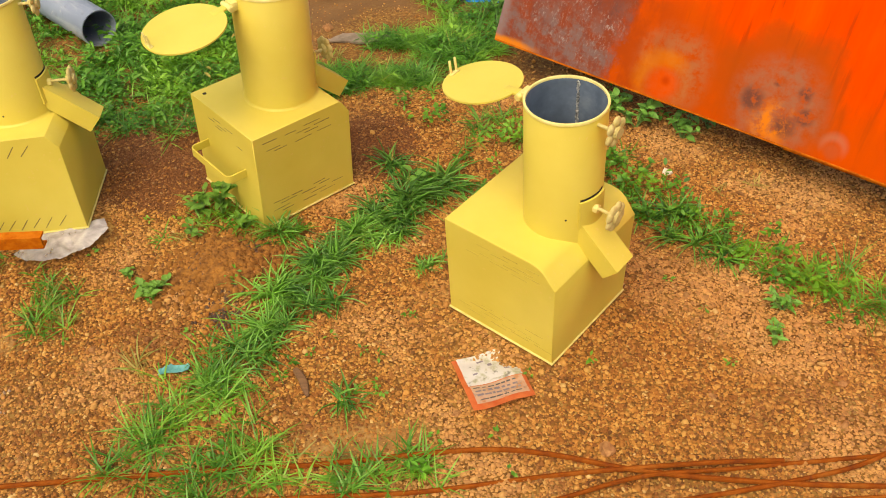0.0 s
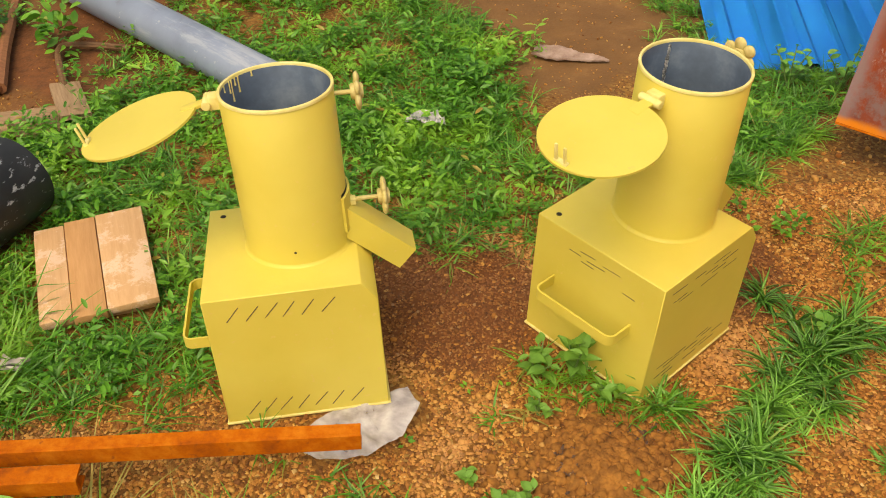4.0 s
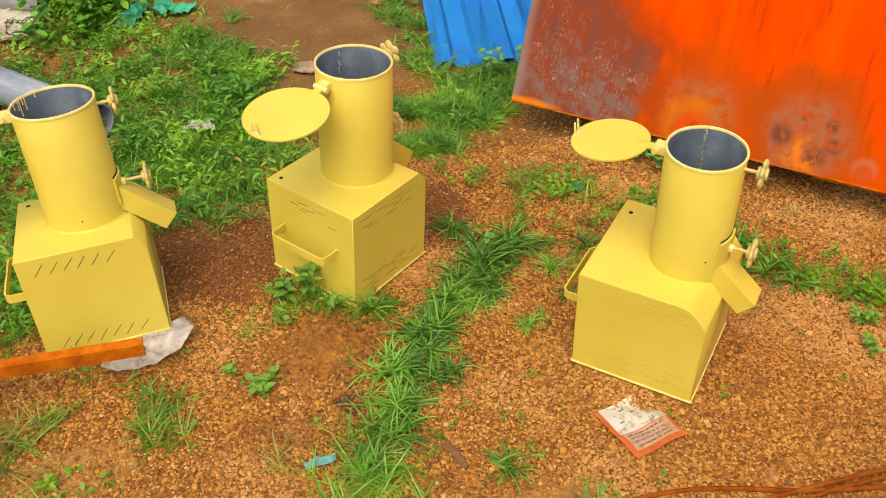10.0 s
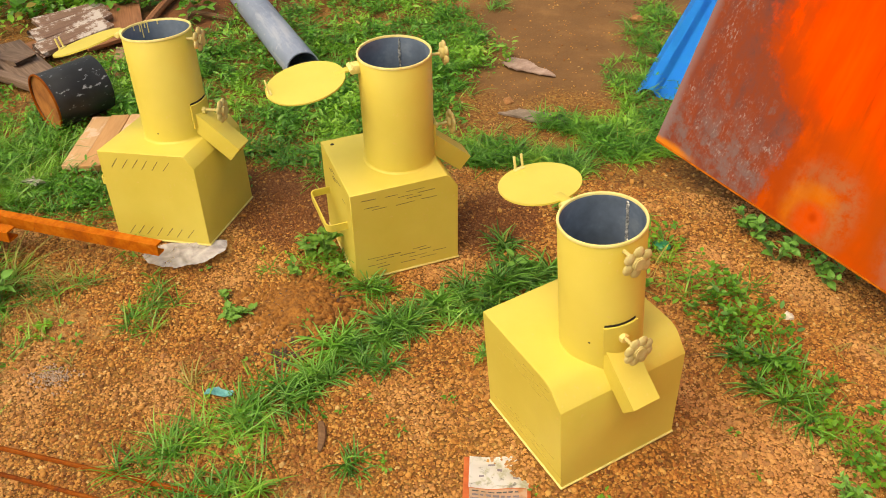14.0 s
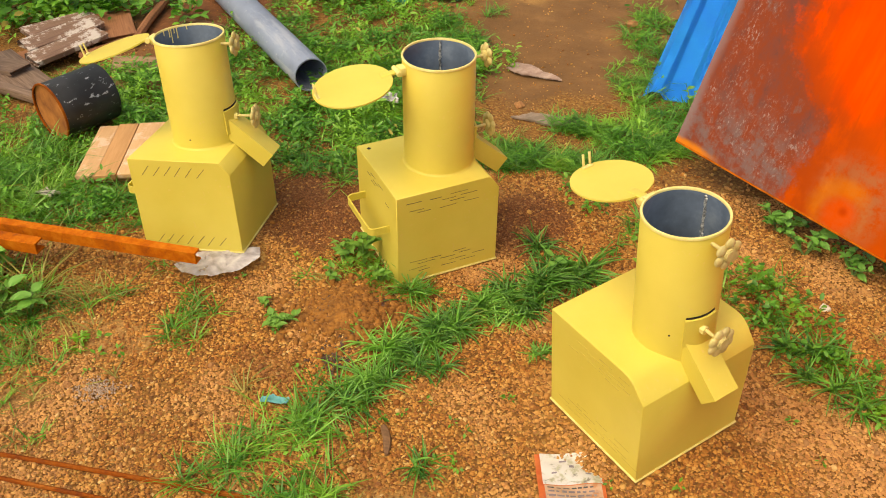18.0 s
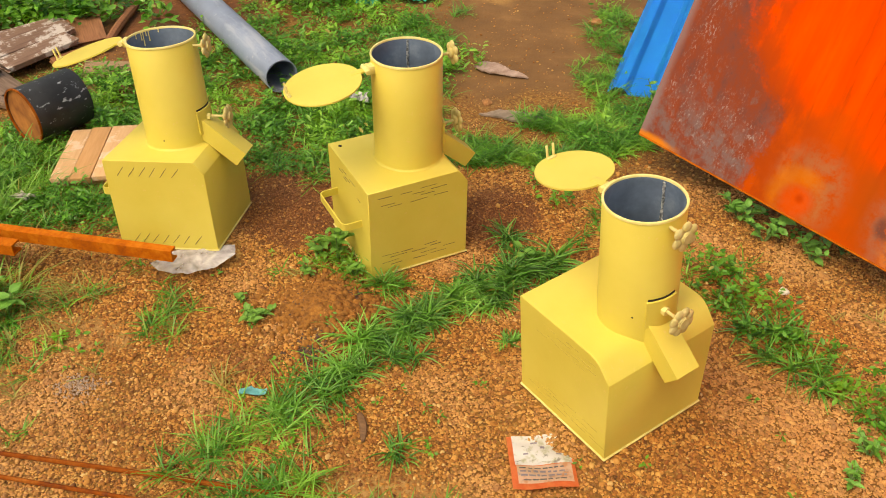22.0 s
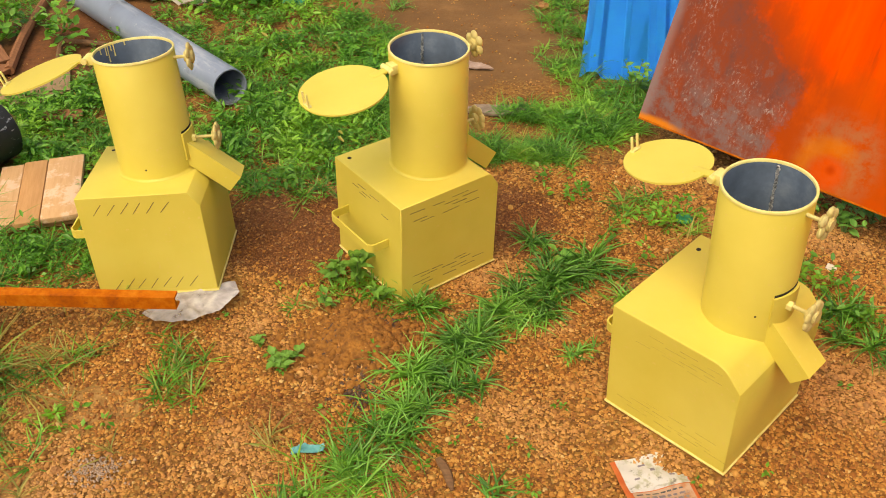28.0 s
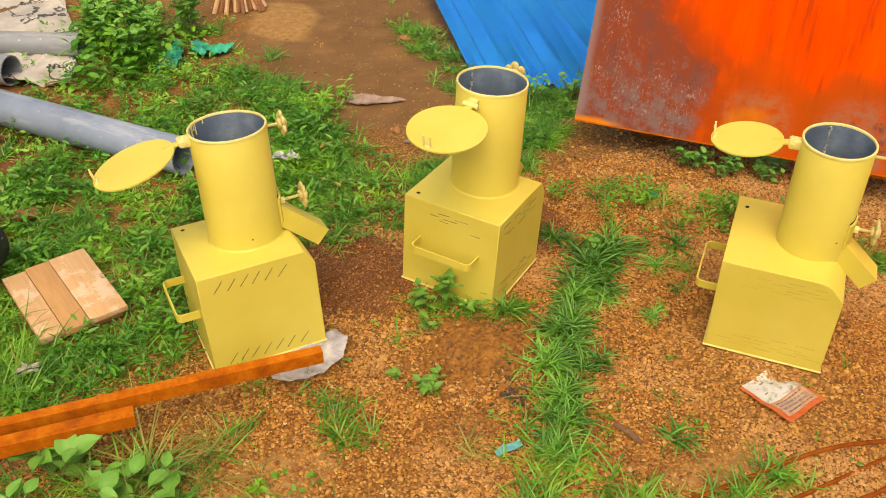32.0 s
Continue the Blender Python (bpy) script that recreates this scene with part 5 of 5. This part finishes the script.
def pipe(a, b, r, label, wall=0.004, material=PIPE):
    a, b = Vector(a), Vector(b)
    m = Matrix.Translation(a) @ (b - a).to_track_quat("Z", "Y").to_matrix().to_4x4()
    return solo("pipe", tube(r, r - wall, 0.0, (b - a).length, 40), material, label, "pipe", m, "grey pipes")


ground_pipe = pipe((-0.616, 3.118, 0.070), (-1.53, 4.063, 0.070), 0.066, "long grey plastic pipe lying in the weeds")
pipe((-0.885, 4.262, 0.066), (-2.6, 4.95, 0.066), 0.052, "grey plastic pipe lying on a white sheet", 0.004, OLDPIPE)
pipe((-1.165, 4.065, 0.07), (-2.3, 4.95, 0.07), 0.062, "grey plastic pipe with a wide open end", 0.005, OLDPIPE)

# The small deck of three planks.
deck = thing("plank_board", pose(-1.058, 2.486, 0.038, 1.5, -1, 16.5), "three fresh sawn planks nailed as a small board in the grass", "board")
for i, (x0, x1, wood) in enumerate(((-0.112, -0.0465, FRESHWOOD), (-0.045, 0.023, MIDWOOD), (0.0245, 0.130, FRESHWOOD))):
    part("plank", box(x0, x1, -0.165 - 0.008 * (i % 2), 0.156 + 0.006 * i, -0.009, 0.009 + 0.002 * (i % 2), 0.002), wood, deck)
for y in (-0.12, 0.12):
    part("batten", box(-0.104, 0.120, y - 0.02, y + 0.02, -0.040, -0.009, 0.002), FRESHWOOD, deck)

# The black can on its side, with a rusty mouth.
ax = Vector((0.43, 0.90, 0.0)).normalized()
CM = Matrix.Translation((-1.362, 2.557, 0.108)) @ ax.to_track_quat("Z", "Y").to_matrix().to_4x4()
can = thing("paint_can", CM, "charred black metal can lying on its side with a rusty end", "can")
part("shell", tube(0.103, 0.1015, 0.0, 0.215, 48), CAN, can)
part("end", cyl(0.102, (0, 0, 0.210), (0, 0, 0.213), 48), CAN, can)
part("rusty_disc", cyl(0.1012, (0, 0, 0.006), (0, 0, 0.010), 48), DISCRUST, can, "rusty orange lid set into the mouth")
part("bead", tube(0.1065, 0.1005, -0.003, 0.004, 48), DARKRUST, can, "rolled rusty rim")
# Old boards in a heap.


def board(x, y, z, w, l, th, yaw, tx, ty, material, label):
    bm = box(-l / 2, l / 2, -w / 2, w / 2, 0, th, 0.003)
    g = random.Random(int(abs(x * 1000 + y * 77)))
    for vv in bm.verts:
        if abs(vv.co.x) > l / 2 - 0.01:
            vv.co.x += g.uniform(-0.012, 0.012)
    return solo("old_board", bm, material, label, "board", pose(x, y, z, tx, ty, yaw), "heap of old boards")


PLANK_OLD = "weathered board with flaking paint in a scrap heap"
board(-1.858, 3.345, 0.050, 0.105, 0.30, 0.022, 62, 6, 3, OLDWOOD, PLANK_OLD)
board(-1.787, 3.252, 0.056, 0.110, 0.33, 0.022, 61, 5, -2, OLDWOOD, PLANK_OLD)
board(-1.705, 3.165, 0.048, 0.105, 0.31, 0.022, 63, 4, -3, OLDWOOD, PLANK_OLD)
board(-1.80, 3.16, 0.022, 0.09, 0.48, 0.022, 66, 3, 2, REDWOOD, "reddish worn board in a scrap heap")
board(-1.655, 3.445, 0.030, 0.150, 0.25, 0.018, -53, 3, 4, REDWOOD, "reddish worn board in a scrap heap")
board(-1.575, 3.245, 0.018, 0.060, 0.24, 0.018, 64, 3, 2, REDWOOD, "narrow reddish board in a scrap heap")
board(-1.80, 2.93, 0.030, 0.16, 0.34, 0.02, -28, -4, 6, GREYWOOD, "grey-brown weathered board in a scrap heap")
board(-1.74, 2.80, 0.022, 0.04, 0.36, 0.03, -8, 0, 5, GREYWOOD, "narrow wooden batten in a scrap heap")
board(-2.00, 2.98, 0.035, 0.10, 0.5, 0.02, -14, 0, -4, GREYWOOD, "grey-brown worn board in a scrap heap")
board(-1.373, 3.115, 0.022, 0.11, 0.17, 0.016, 18, 10, 4, TANWOOD, "broken pale brown board piece in the grass")
board(-1.285, 3.24, 0.018, 0.085, 0.24, 0.016, 112, 8, 6, TANWOOD, "pale brown board lying at a stick")
board(-1.175, 2.985, 0.018, 0.06, 0.13, 0.014, 12, 0, 3, REDWOOD, "small broken brick-red scrap on the grass")
board(-1.36, 2.98, 0.006, 0.04, 0.16, 0.014, -20, 0, 3, REDWOOD, "narrow reddish wood scrap on the grass")

# A dead branch standing and a root on the bare earth.
solo("dead_branch", sweep(curve_points([(-1.505, 3.33, 0.022), (-1.57, 3.63, 0.03), (-1.645, 4.08, 0.025), (-1.67, 4.35, 0.02)], 6), [0.019] * 8 + [0.016] * 6 + [0.012] * 5, 8), REDWOOD, "bare brown branch lying on the earth", "branch")
solo("root_stick", sweep(curve_points([(-1.316, 3.314, 0.012), (-1.395, 3.561, 0.022), (-1.33, 3.60, 0.018), (-1.18, 3.58, 0.012)], 6), 0.011, 8), BARK, "thin bent stick on bare earth", "stick")

# A rusty drum at the edge of the heap.
drum = thing("rusty_drum", Matrix.Translation((-2.14, 2.82, 0.155)) @ pose(0, 0, 0, 90, 0, 60), "rusty brown drum lying on its side", "drum")
part("drum_shell", tube(0.152, 0.148, -0.25, 0.25, 40), DEEPRUST, drum)
part("drum_end", cyl(0.149, (0, 0, 0.22), (0, 0, 0.226), 40), DARKRUST, drum)

# The rusty beams in front.
bar = thing("rusty_beam", pose(0, 0, 0), "long rusty orange steel channel lying across blocks", "beam", "rusty beams")
part("web", box(-2.6, -0.455, 1.880, 1.886, 0.106, 0.142, 0.001), RUST, bar, smooth=False)
part("top_flange", box(-2.6, -0.455, 1.886, 1.908, 0.136, 0.142, 0.001), RUST, bar, smooth=False)
part("bottom_flange", box(-2.6, -0.455, 1.886, 1.908, 0.106, 0.112, 0.001), RUST, bar, smooth=False)
bar2 = thing("rusty_beam", pose(0, 0, 0), "shorter rusty orange steel channel beside the long one", "beam", "rusty beams")
part("web", box(-2.6, -0.912, 1.820, 1.826, 0.101, 0.136, 0.001), RUST, bar2, smooth=False)
part("top_flange", box(-2.6, -0.912, 1.826, 1.856, 0.130, 0.136, 0.001), RUST, bar2, smooth=False)
part("bottom_flange", box(-2.6, -0.912, 1.826, 1.856, 0.101, 0.107, 0.001), RUST, bar2, smooth=False)
for x in (-1.52, -2.4):
    solo("wood_block", box(-0.06, 0.06, -0.06, 0.06, 0.0, 0.1012 - gz(x, 1.87) + 0.004, 0.004), REDWOOD, "wooden block under the rusty beams", "block", pose(x, 1.87, gz(x, 1.87) - 0.004), "blocks under the beams")

# Reinforcing rods on the ground.


def rod(ctrl, r, label):
    pts = curve_points([(x, y, gz(x, y) + r + z) for x, y, z in ctrl], 8)
    return solo("rusty_rod", sweep(pts, r * 0.9, 8), RODRUST, label, "rod", None, "rusty rods")


ROD = "thin rusty reinforcing rod lying on the gravel"
rod([(-0.9, 1.22, 0), (-0.40, 1.242, 0), (0.0, 1.260, 0), (0.25, 1.263, 0), (0.48, 1.279, 0), (0.62, 1.276, 0), (0.745, 1.257, 0), (0.935, 1.204, 0.004), (1.22, 1.160, 0), (1.6, 1.13, 0)], 0.0065, ROD)
rod([(-0.6, 1.17, 0), (-0.02, 1.185, 0), (0.35, 1.183, 0), (0.50, 1.188, 0), (0.78, 1.209, 0), (1.07, 1.215, 0.010), (1.22, 1.217, 0)], 0.006, ROD)
rod([(0.2, 1.06, 0), (0.577, 1.120, 0), (0.74, 1.148, 0), (0.92, 1.189, 0.011), (1.113, 1.204, 0), (1.45, 1.222, 0)], 0.0055, ROD)
rod([(0.0, 1.08, 0), (0.304, 1.111, 0), (0.546, 1.128, 0), (0.771, 1.131, 0), (0.982, 1.134, 0), (1.30, 1.179, 0.004), (1.44, 1.221, 0.01), (1.55, 1.29, 0)], 0.006, ROD)
rod([(0.05, 1.06, 0), (0.324, 1.090, 0), (0.587, 1.093, 0), (0.798, 1.112, 0), (1.002, 1.117, 0), (1.5, 1.12, 0)], 0.0055, ROD)

# ---- small litter ----


def crumple(name, outline, cell, height, material, label, category, seed, m, thick=0.0015, fold=26.0):
    """A creased flat piece with a ragged outline."""
    g = np.random.default_rng(seed)
    bm = bmesh.new()
    top = [bm.verts.new((x, y, 0)) for x, y in outline]
    bm.faces.new(top)
    bmesh.ops.triangulate(bm, faces=bm.faces[:])
    bmesh.ops.subdivide_edges(bm, edges=bm.edges[:], cuts=cell, use_grid_fill=True)
    bmesh.ops.triangulate(bm, faces=bm.faces[:])
    for vv in bm.verts:
        x, y = vv.co.x, vv.co.y
        a = noise.noise(Vector((x * fold, y * fold * 1.3, seed * 7.1)))
        b = noise.noise(Vector((x * fold * 2.7 + 5, y * fold * 2.1, seed * 3.3)))
        vv.co.z = height * (1.0 - 1.4 * abs(a) - 0.7 * abs(b)) + g.uniform(0, height * 0.08)
    bmesh.ops.solidify(bm, geom=bm.faces[:], thickness=thick)
    return solo(name, bm, material, label, category, m)


def ragged(cx, cy, pts, seed, wob=0.006, n=3):
    g = random.Random(seed)
    out = []
    for (x0, y0), (x1, y1) in zip(pts, pts[1:] + pts[:1]):
        for k in range(n):
            f = k / n
            out.append((x0 + (x1 - x0) * f - cx + g.uniform(-wob, wob), y0 + (y1 - y0) * f - cy + g.uniform(-wob, wob)))
    return out


crumple("plastic_bag", ragged(-0.46, 2.02, [(-0.575, 1.950), (-0.535, 1.920), (-0.45, 1.925), (-0.385, 1.965), (-0.348, 2.04), (-0.37, 2.085), (-0.50, 2.05), (-0.565, 1.99)], 1, 0.0015), 6, 0.011, BAG,
        "crumpled clear plastic bag under the corner of a machine", "plastic bag", 1, pose(-0.46, 2.02, gz(-0.44, 2.0) + 0.004), 0.0006, 15.0)

# The empty sachet: orange border, white field, print bars.
SM = pose(0.637, 1.470, gz(0.637, 1.470) + 0.011, -1.5, 1.0, 16)
sachet = thing("sachet", SM, "torn empty sachet with orange border and white printed field on gravel", "sachet")


def sheet(x0, x1, y0, y1, z, material, name, label="", parent=None, nx=14, ny=10, torn=0.0):
    g = random.Random(int(1000 * (x1 - x0) + 77 * y0))
    bm = bmesh.new()
    rows = []
    for j in range(ny + 1):
        row = []
        for i in range(nx + 1):
            x, y = x0 + (x1 - x0) * i / nx, y0 + (y1 - y0) * j / ny
            if i == nx and torn:
                x -= torn * (0.5 + 0.5 * math.sin(j * 1.9)) * g.uniform(0.4, 1)
            h = 0.0022 * math.sin(x * 60 + 1.5 * math.sin(y * 45)) + 0.0018 * math.sin(y * 85 + x * 30)
            row.append(bm.verts.new((x, y, z + h)))
        rows.append(row)
    for a, b in zip(rows, rows[1:]):
        for i in range(nx):
            bm.faces.new((a[i], a[i + 1], b[i + 1], b[i]))
    bmesh.ops.solidify(bm, geom=bm.faces[:], thickness=0.0004)
    return part(name, bm, material, parent, label)


sheet(-0.074, 0.072, -0.078, 0.078, 0.0, FOIL, "foil", "orange foil border", sachet)
sheet(-0.062, 0.070, -0.010, 0.079, 0.0012, FOILW, "white_field", "white printed field with a torn edge", sachet, torn=0.004)
sheet(-0.060, 0.064, -0.064, -0.012, 0.0012, FOILP, "lower_field", "pale orange printed strip", sachet)
gt = random.Random(14)
for row, (y0, hgt) in enumerate(((-0.022, 0.004), (-0.034, 0.007), (-0.046, 0.007), (-0.057, 0.004))):
    x = -0.055 + gt.uniform(0, 0.008)
    while x < 0.048:
        w = gt.uniform(0.006, 0.018)
        sheet(x, min(x + w, 0.058), y0, y0 + hgt * gt.uniform(0.6, 1.0), 0.0020, VIOLET if row in (1, 2) else INK, "print_bar", "", sachet, 3, 2)
        x += w + gt.uniform(0.002, 0.006)
for x, y in ((-0.040, 0.020), (0.000, 0.034), (0.034, 0.016), (-0.020, 0.052)):
    sheet(x, x + gt.uniform(0.008, 0.016), y, y + gt.uniform(0.004, 0.008), 0.0020, VIOLET, "print_spot", "dim printed spot", sachet, 4, 3)

crumple("cyan_scrap", ragged(-0.093, 1.535, [(-0.130, 1.520), (-0.10, 1.525), (-0.058, 1.530), (-0.060, 1.552), (-0.10, 1.548), (-0.128, 1.540)], 2, 0.003), 2, 0.010, CYAN,
        "crumpled scrap of faded cyan plastic on the gravel", "plastic scrap", 2, pose(-0.096, 1.546, gz(-0.096, 1.546) + 0.006))
TEALS = "torn crumpled strip of teal woven cloth in the weeds"
crumple("teal_cloth", ragged(-0.52, 4.13, [(-0.60, 4.01), (-0.55, 3.99), (-0.50, 4.10), (-0.45, 4.24), (-0.49, 4.28), (-0.56, 4.15)], 3, 0.008), 4, 0.035, TEAL, TEALS, "cloth", 3, pose(-0.52, 4.13, gz(-0.52, 4.13) + 0.010), 0.0015, 13.0)
crumple("teal_cloth", ragged(-0.36, 4.17, [(-0.445, 4.12), (-0.36, 4.10), (-0.255, 4.135), (-0.25, 4.165), (-0.33, 4.175), (-0.39, 4.27), (-0.435, 4.23)], 13, 0.008), 4, 0.040, TEAL, TEALS, "cloth", 13, pose(-0.36, 4.17, gz(-0.36, 4.17) + 0.010), 0.0015, 12.0)
crumple("white_sheet", ragged(-1.15, 4.55, [(-1.7, 4.15), (-1.10, 4.02), (-0.95, 3.99), (-0.93, 4.15), (-0.90, 4.5), (-0.92, 4.85), (-1.0, 5.15), (-1.5, 5.4), (-2.2, 5.2)], 4, 0.03), 6, 0.045, TARP,
        "dirty white sheet spread under the pipes", "sheet", 4, pose(-1.15, 4.55, 0.004), 0.0015, 5.0)
crumple("rag", ragged(-0.30, 3.03, [(-0.345, 3.03), (-0.29, 3.00), (-0.235, 3.01), (-0.25, 3.06), (-0.31, 3.07)], 5, 0.006), 2, 0.02, BAG,
        "small white plastic scrap lying in the weeds", "plastic scrap", 5, pose(-0.30, 3.03, gz(-0.3, 3.03) + 0.055))
crumple("bark_piece", ragged(0.17, 3.44, [(0.05, 3.475), (0.09, 3.525), (0.16, 3.515), (0.21, 3.47), (0.295, 3.415), (0.20, 3.425), (0.10, 3.435)], 6, 0.008), 3, 0.008, PALEBARK,
        "flat grey piece of bark on trodden earth", "bark", 6, pose(0.18, 3.44, gz(0.18, 3.44) + 0.004), 0.006)
crumple("flat_stone", ragged(0.29, 3.09, [(0.17, 3.08), (0.24, 3.12), (0.38, 3.12), (0.41, 3.08), (0.30, 3.05)], 7, 0.006), 2, 0.004, STONE,
        "flat grey stone slab half sunk in the earth", "stone", 7, pose(0.29, 3.09, gz(0.29, 3.09) + 0.003), 0.008)
crumple("wood_chip", ragged(-1.155, 2.19, [(-1.185, 2.175), (-1.13, 2.18), (-1.115, 2.205), (-1.165, 2.21)], 9, 0.006), 1, 0.012, TARP,
        "pale splintered wood chip in the grass", "wood chip", 9, pose(-1.155, 2.19, gz(-1.155, 2.19) + 0.035), 0.008)
n = 330
al = rng.normal(0, 1, (n, 2)) * np.array([0.030, 0.019]) + np.array([-0.535, 1.475])
m = spin(rng.uniform(0, 6.3, n), rng.uniform(-0.4, 0.4, n), rng.uniform(-0.4, 0.4, n)) * (rng.uniform(0.0012, 0.0042, (n, 1, 1)) * rng.uniform(0.7, 1.2, (n, 1, 3)))
scatter("ash_crumbs", OCT, OCTF, m, np.stack([al[:, 0], al[:, 1], ground_z(al[:, 0], al[:, 1]) + 0.004], -1), ASHM, "grey ash crumbs scattered in a spot on gravel", "ash")
for x, y, rx, ry, n in ((-0.088, 1.886, 0.012, 0.022, 260), (-0.006, 1.728, 0.024, 0.030, 230), (0.036, 1.948, 0.026, 0.016, 200)):
    al = rng.normal(0, 1, (n, 2)) * np.array([rx, ry]) + np.array([x, y])
    m = spin(rng.uniform(0, 6.3, n), rng.uniform(-0.4, 0.4, n), rng.uniform(-0.4, 0.4, n)) * (rng.uniform(0.002, 0.006, (n, 1, 1)) * rng.uniform(0.7, 1.2, (n, 1, 3)))
    scatter("char_crumbs", OCT, OCTF, m, np.stack([al[:, 0], al[:, 1], ground_z(al[:, 0], al[:, 1]) + 0.003], -1), CHAR, "dark charred crumbs on and below the small clay mound", "char")
bm = bmesh.new()
bmesh.ops.create_icosphere(bm, subdivisions=3, radius=0.024)
for vv in bm.verts:
    vv.co = Vector((vv.co.x * 1.15, vv.co.y, vv.co.z * 0.45))
solo("green_lump", bm, GREENP, "round green plastic lump among weeds", "plastic scrap", pose(0.845, 2.44, gz(0.845, 2.44) + 0.010))
solo("wood_stick", sweep(curve_points([(0.185, 1.535, gz(0.185, 1.535) + 0.008), (0.205, 1.50, gz(0.2, 1.5) + 0.009), (0.218, 1.455, gz(0.218, 1.455) + 0.007)], 4), [0.007, 0.009, 0.010, 0.010, 0.010, 0.010, 0.009, 0.007, 0.004], 8, None, 0.6), BARK,
     "short brown stick on the gravel", "stick")

# Bundle of split sticks far off.
bundle = thing("stick_bundle", pose(-0.13, 4.62, 0.0), "bundle of split brown sticks leaning at the edge of the path", "firewood")
gb = random.Random(5)
for i in range(16):
    x = -0.13 + 0.017 * i
    lean = (i - 8) * 0.018
    part("stick", sweep([(x, gb.uniform(-0.03, 0.03), 0.0), (x - lean * 1.0, 0.12 + gb.uniform(-0.02, 0.04), 0.30), (x - lean * 2.4, 0.26, 0.62)], [0.011, 0.012, 0.010], 6), REDWOOD if i % 3 else FRESHWOOD, bundle)

# Loose larger stones.
gs = random.Random(9)
for i, (x, y, r) in enumerate(((0.50, 4.02, 0.03), (0.63, 2.13, 0.008), (1.205, 2.235, 0.015), (0.55, 1.38, 0.010), (0.86, 1.265, 0.019), (-0.62, 1.47, 0.010), (-0.30, 1.62, 0.010), (0.18, 3.18, 0.02),
                                (-0.52, 1.52, 0.008), (1.42, 1.42, 0.011), (1.12, 1.40, 0.009), (-0.08, 1.66, 0.009))):
    bm = bmesh.new()
    bmesh.ops.create_icosphere(bm, subdivisions=2, radius=r)
    for vv in bm.verts:
        vv.co *= 1 + gs.uniform(-0.28, 0.20)
        vv.co.z *= 0.65
    solo("stone", bm, QUARTZ if i == 2 else ROUGH, "small white stone in the weeds" if i == 2 else "small rough stone on the gravel", "stone", pose(x, y, gz(x, y) + r * 0.3, 0, 0, gs.uniform(0, 360)), "loose stones", smooth=False)
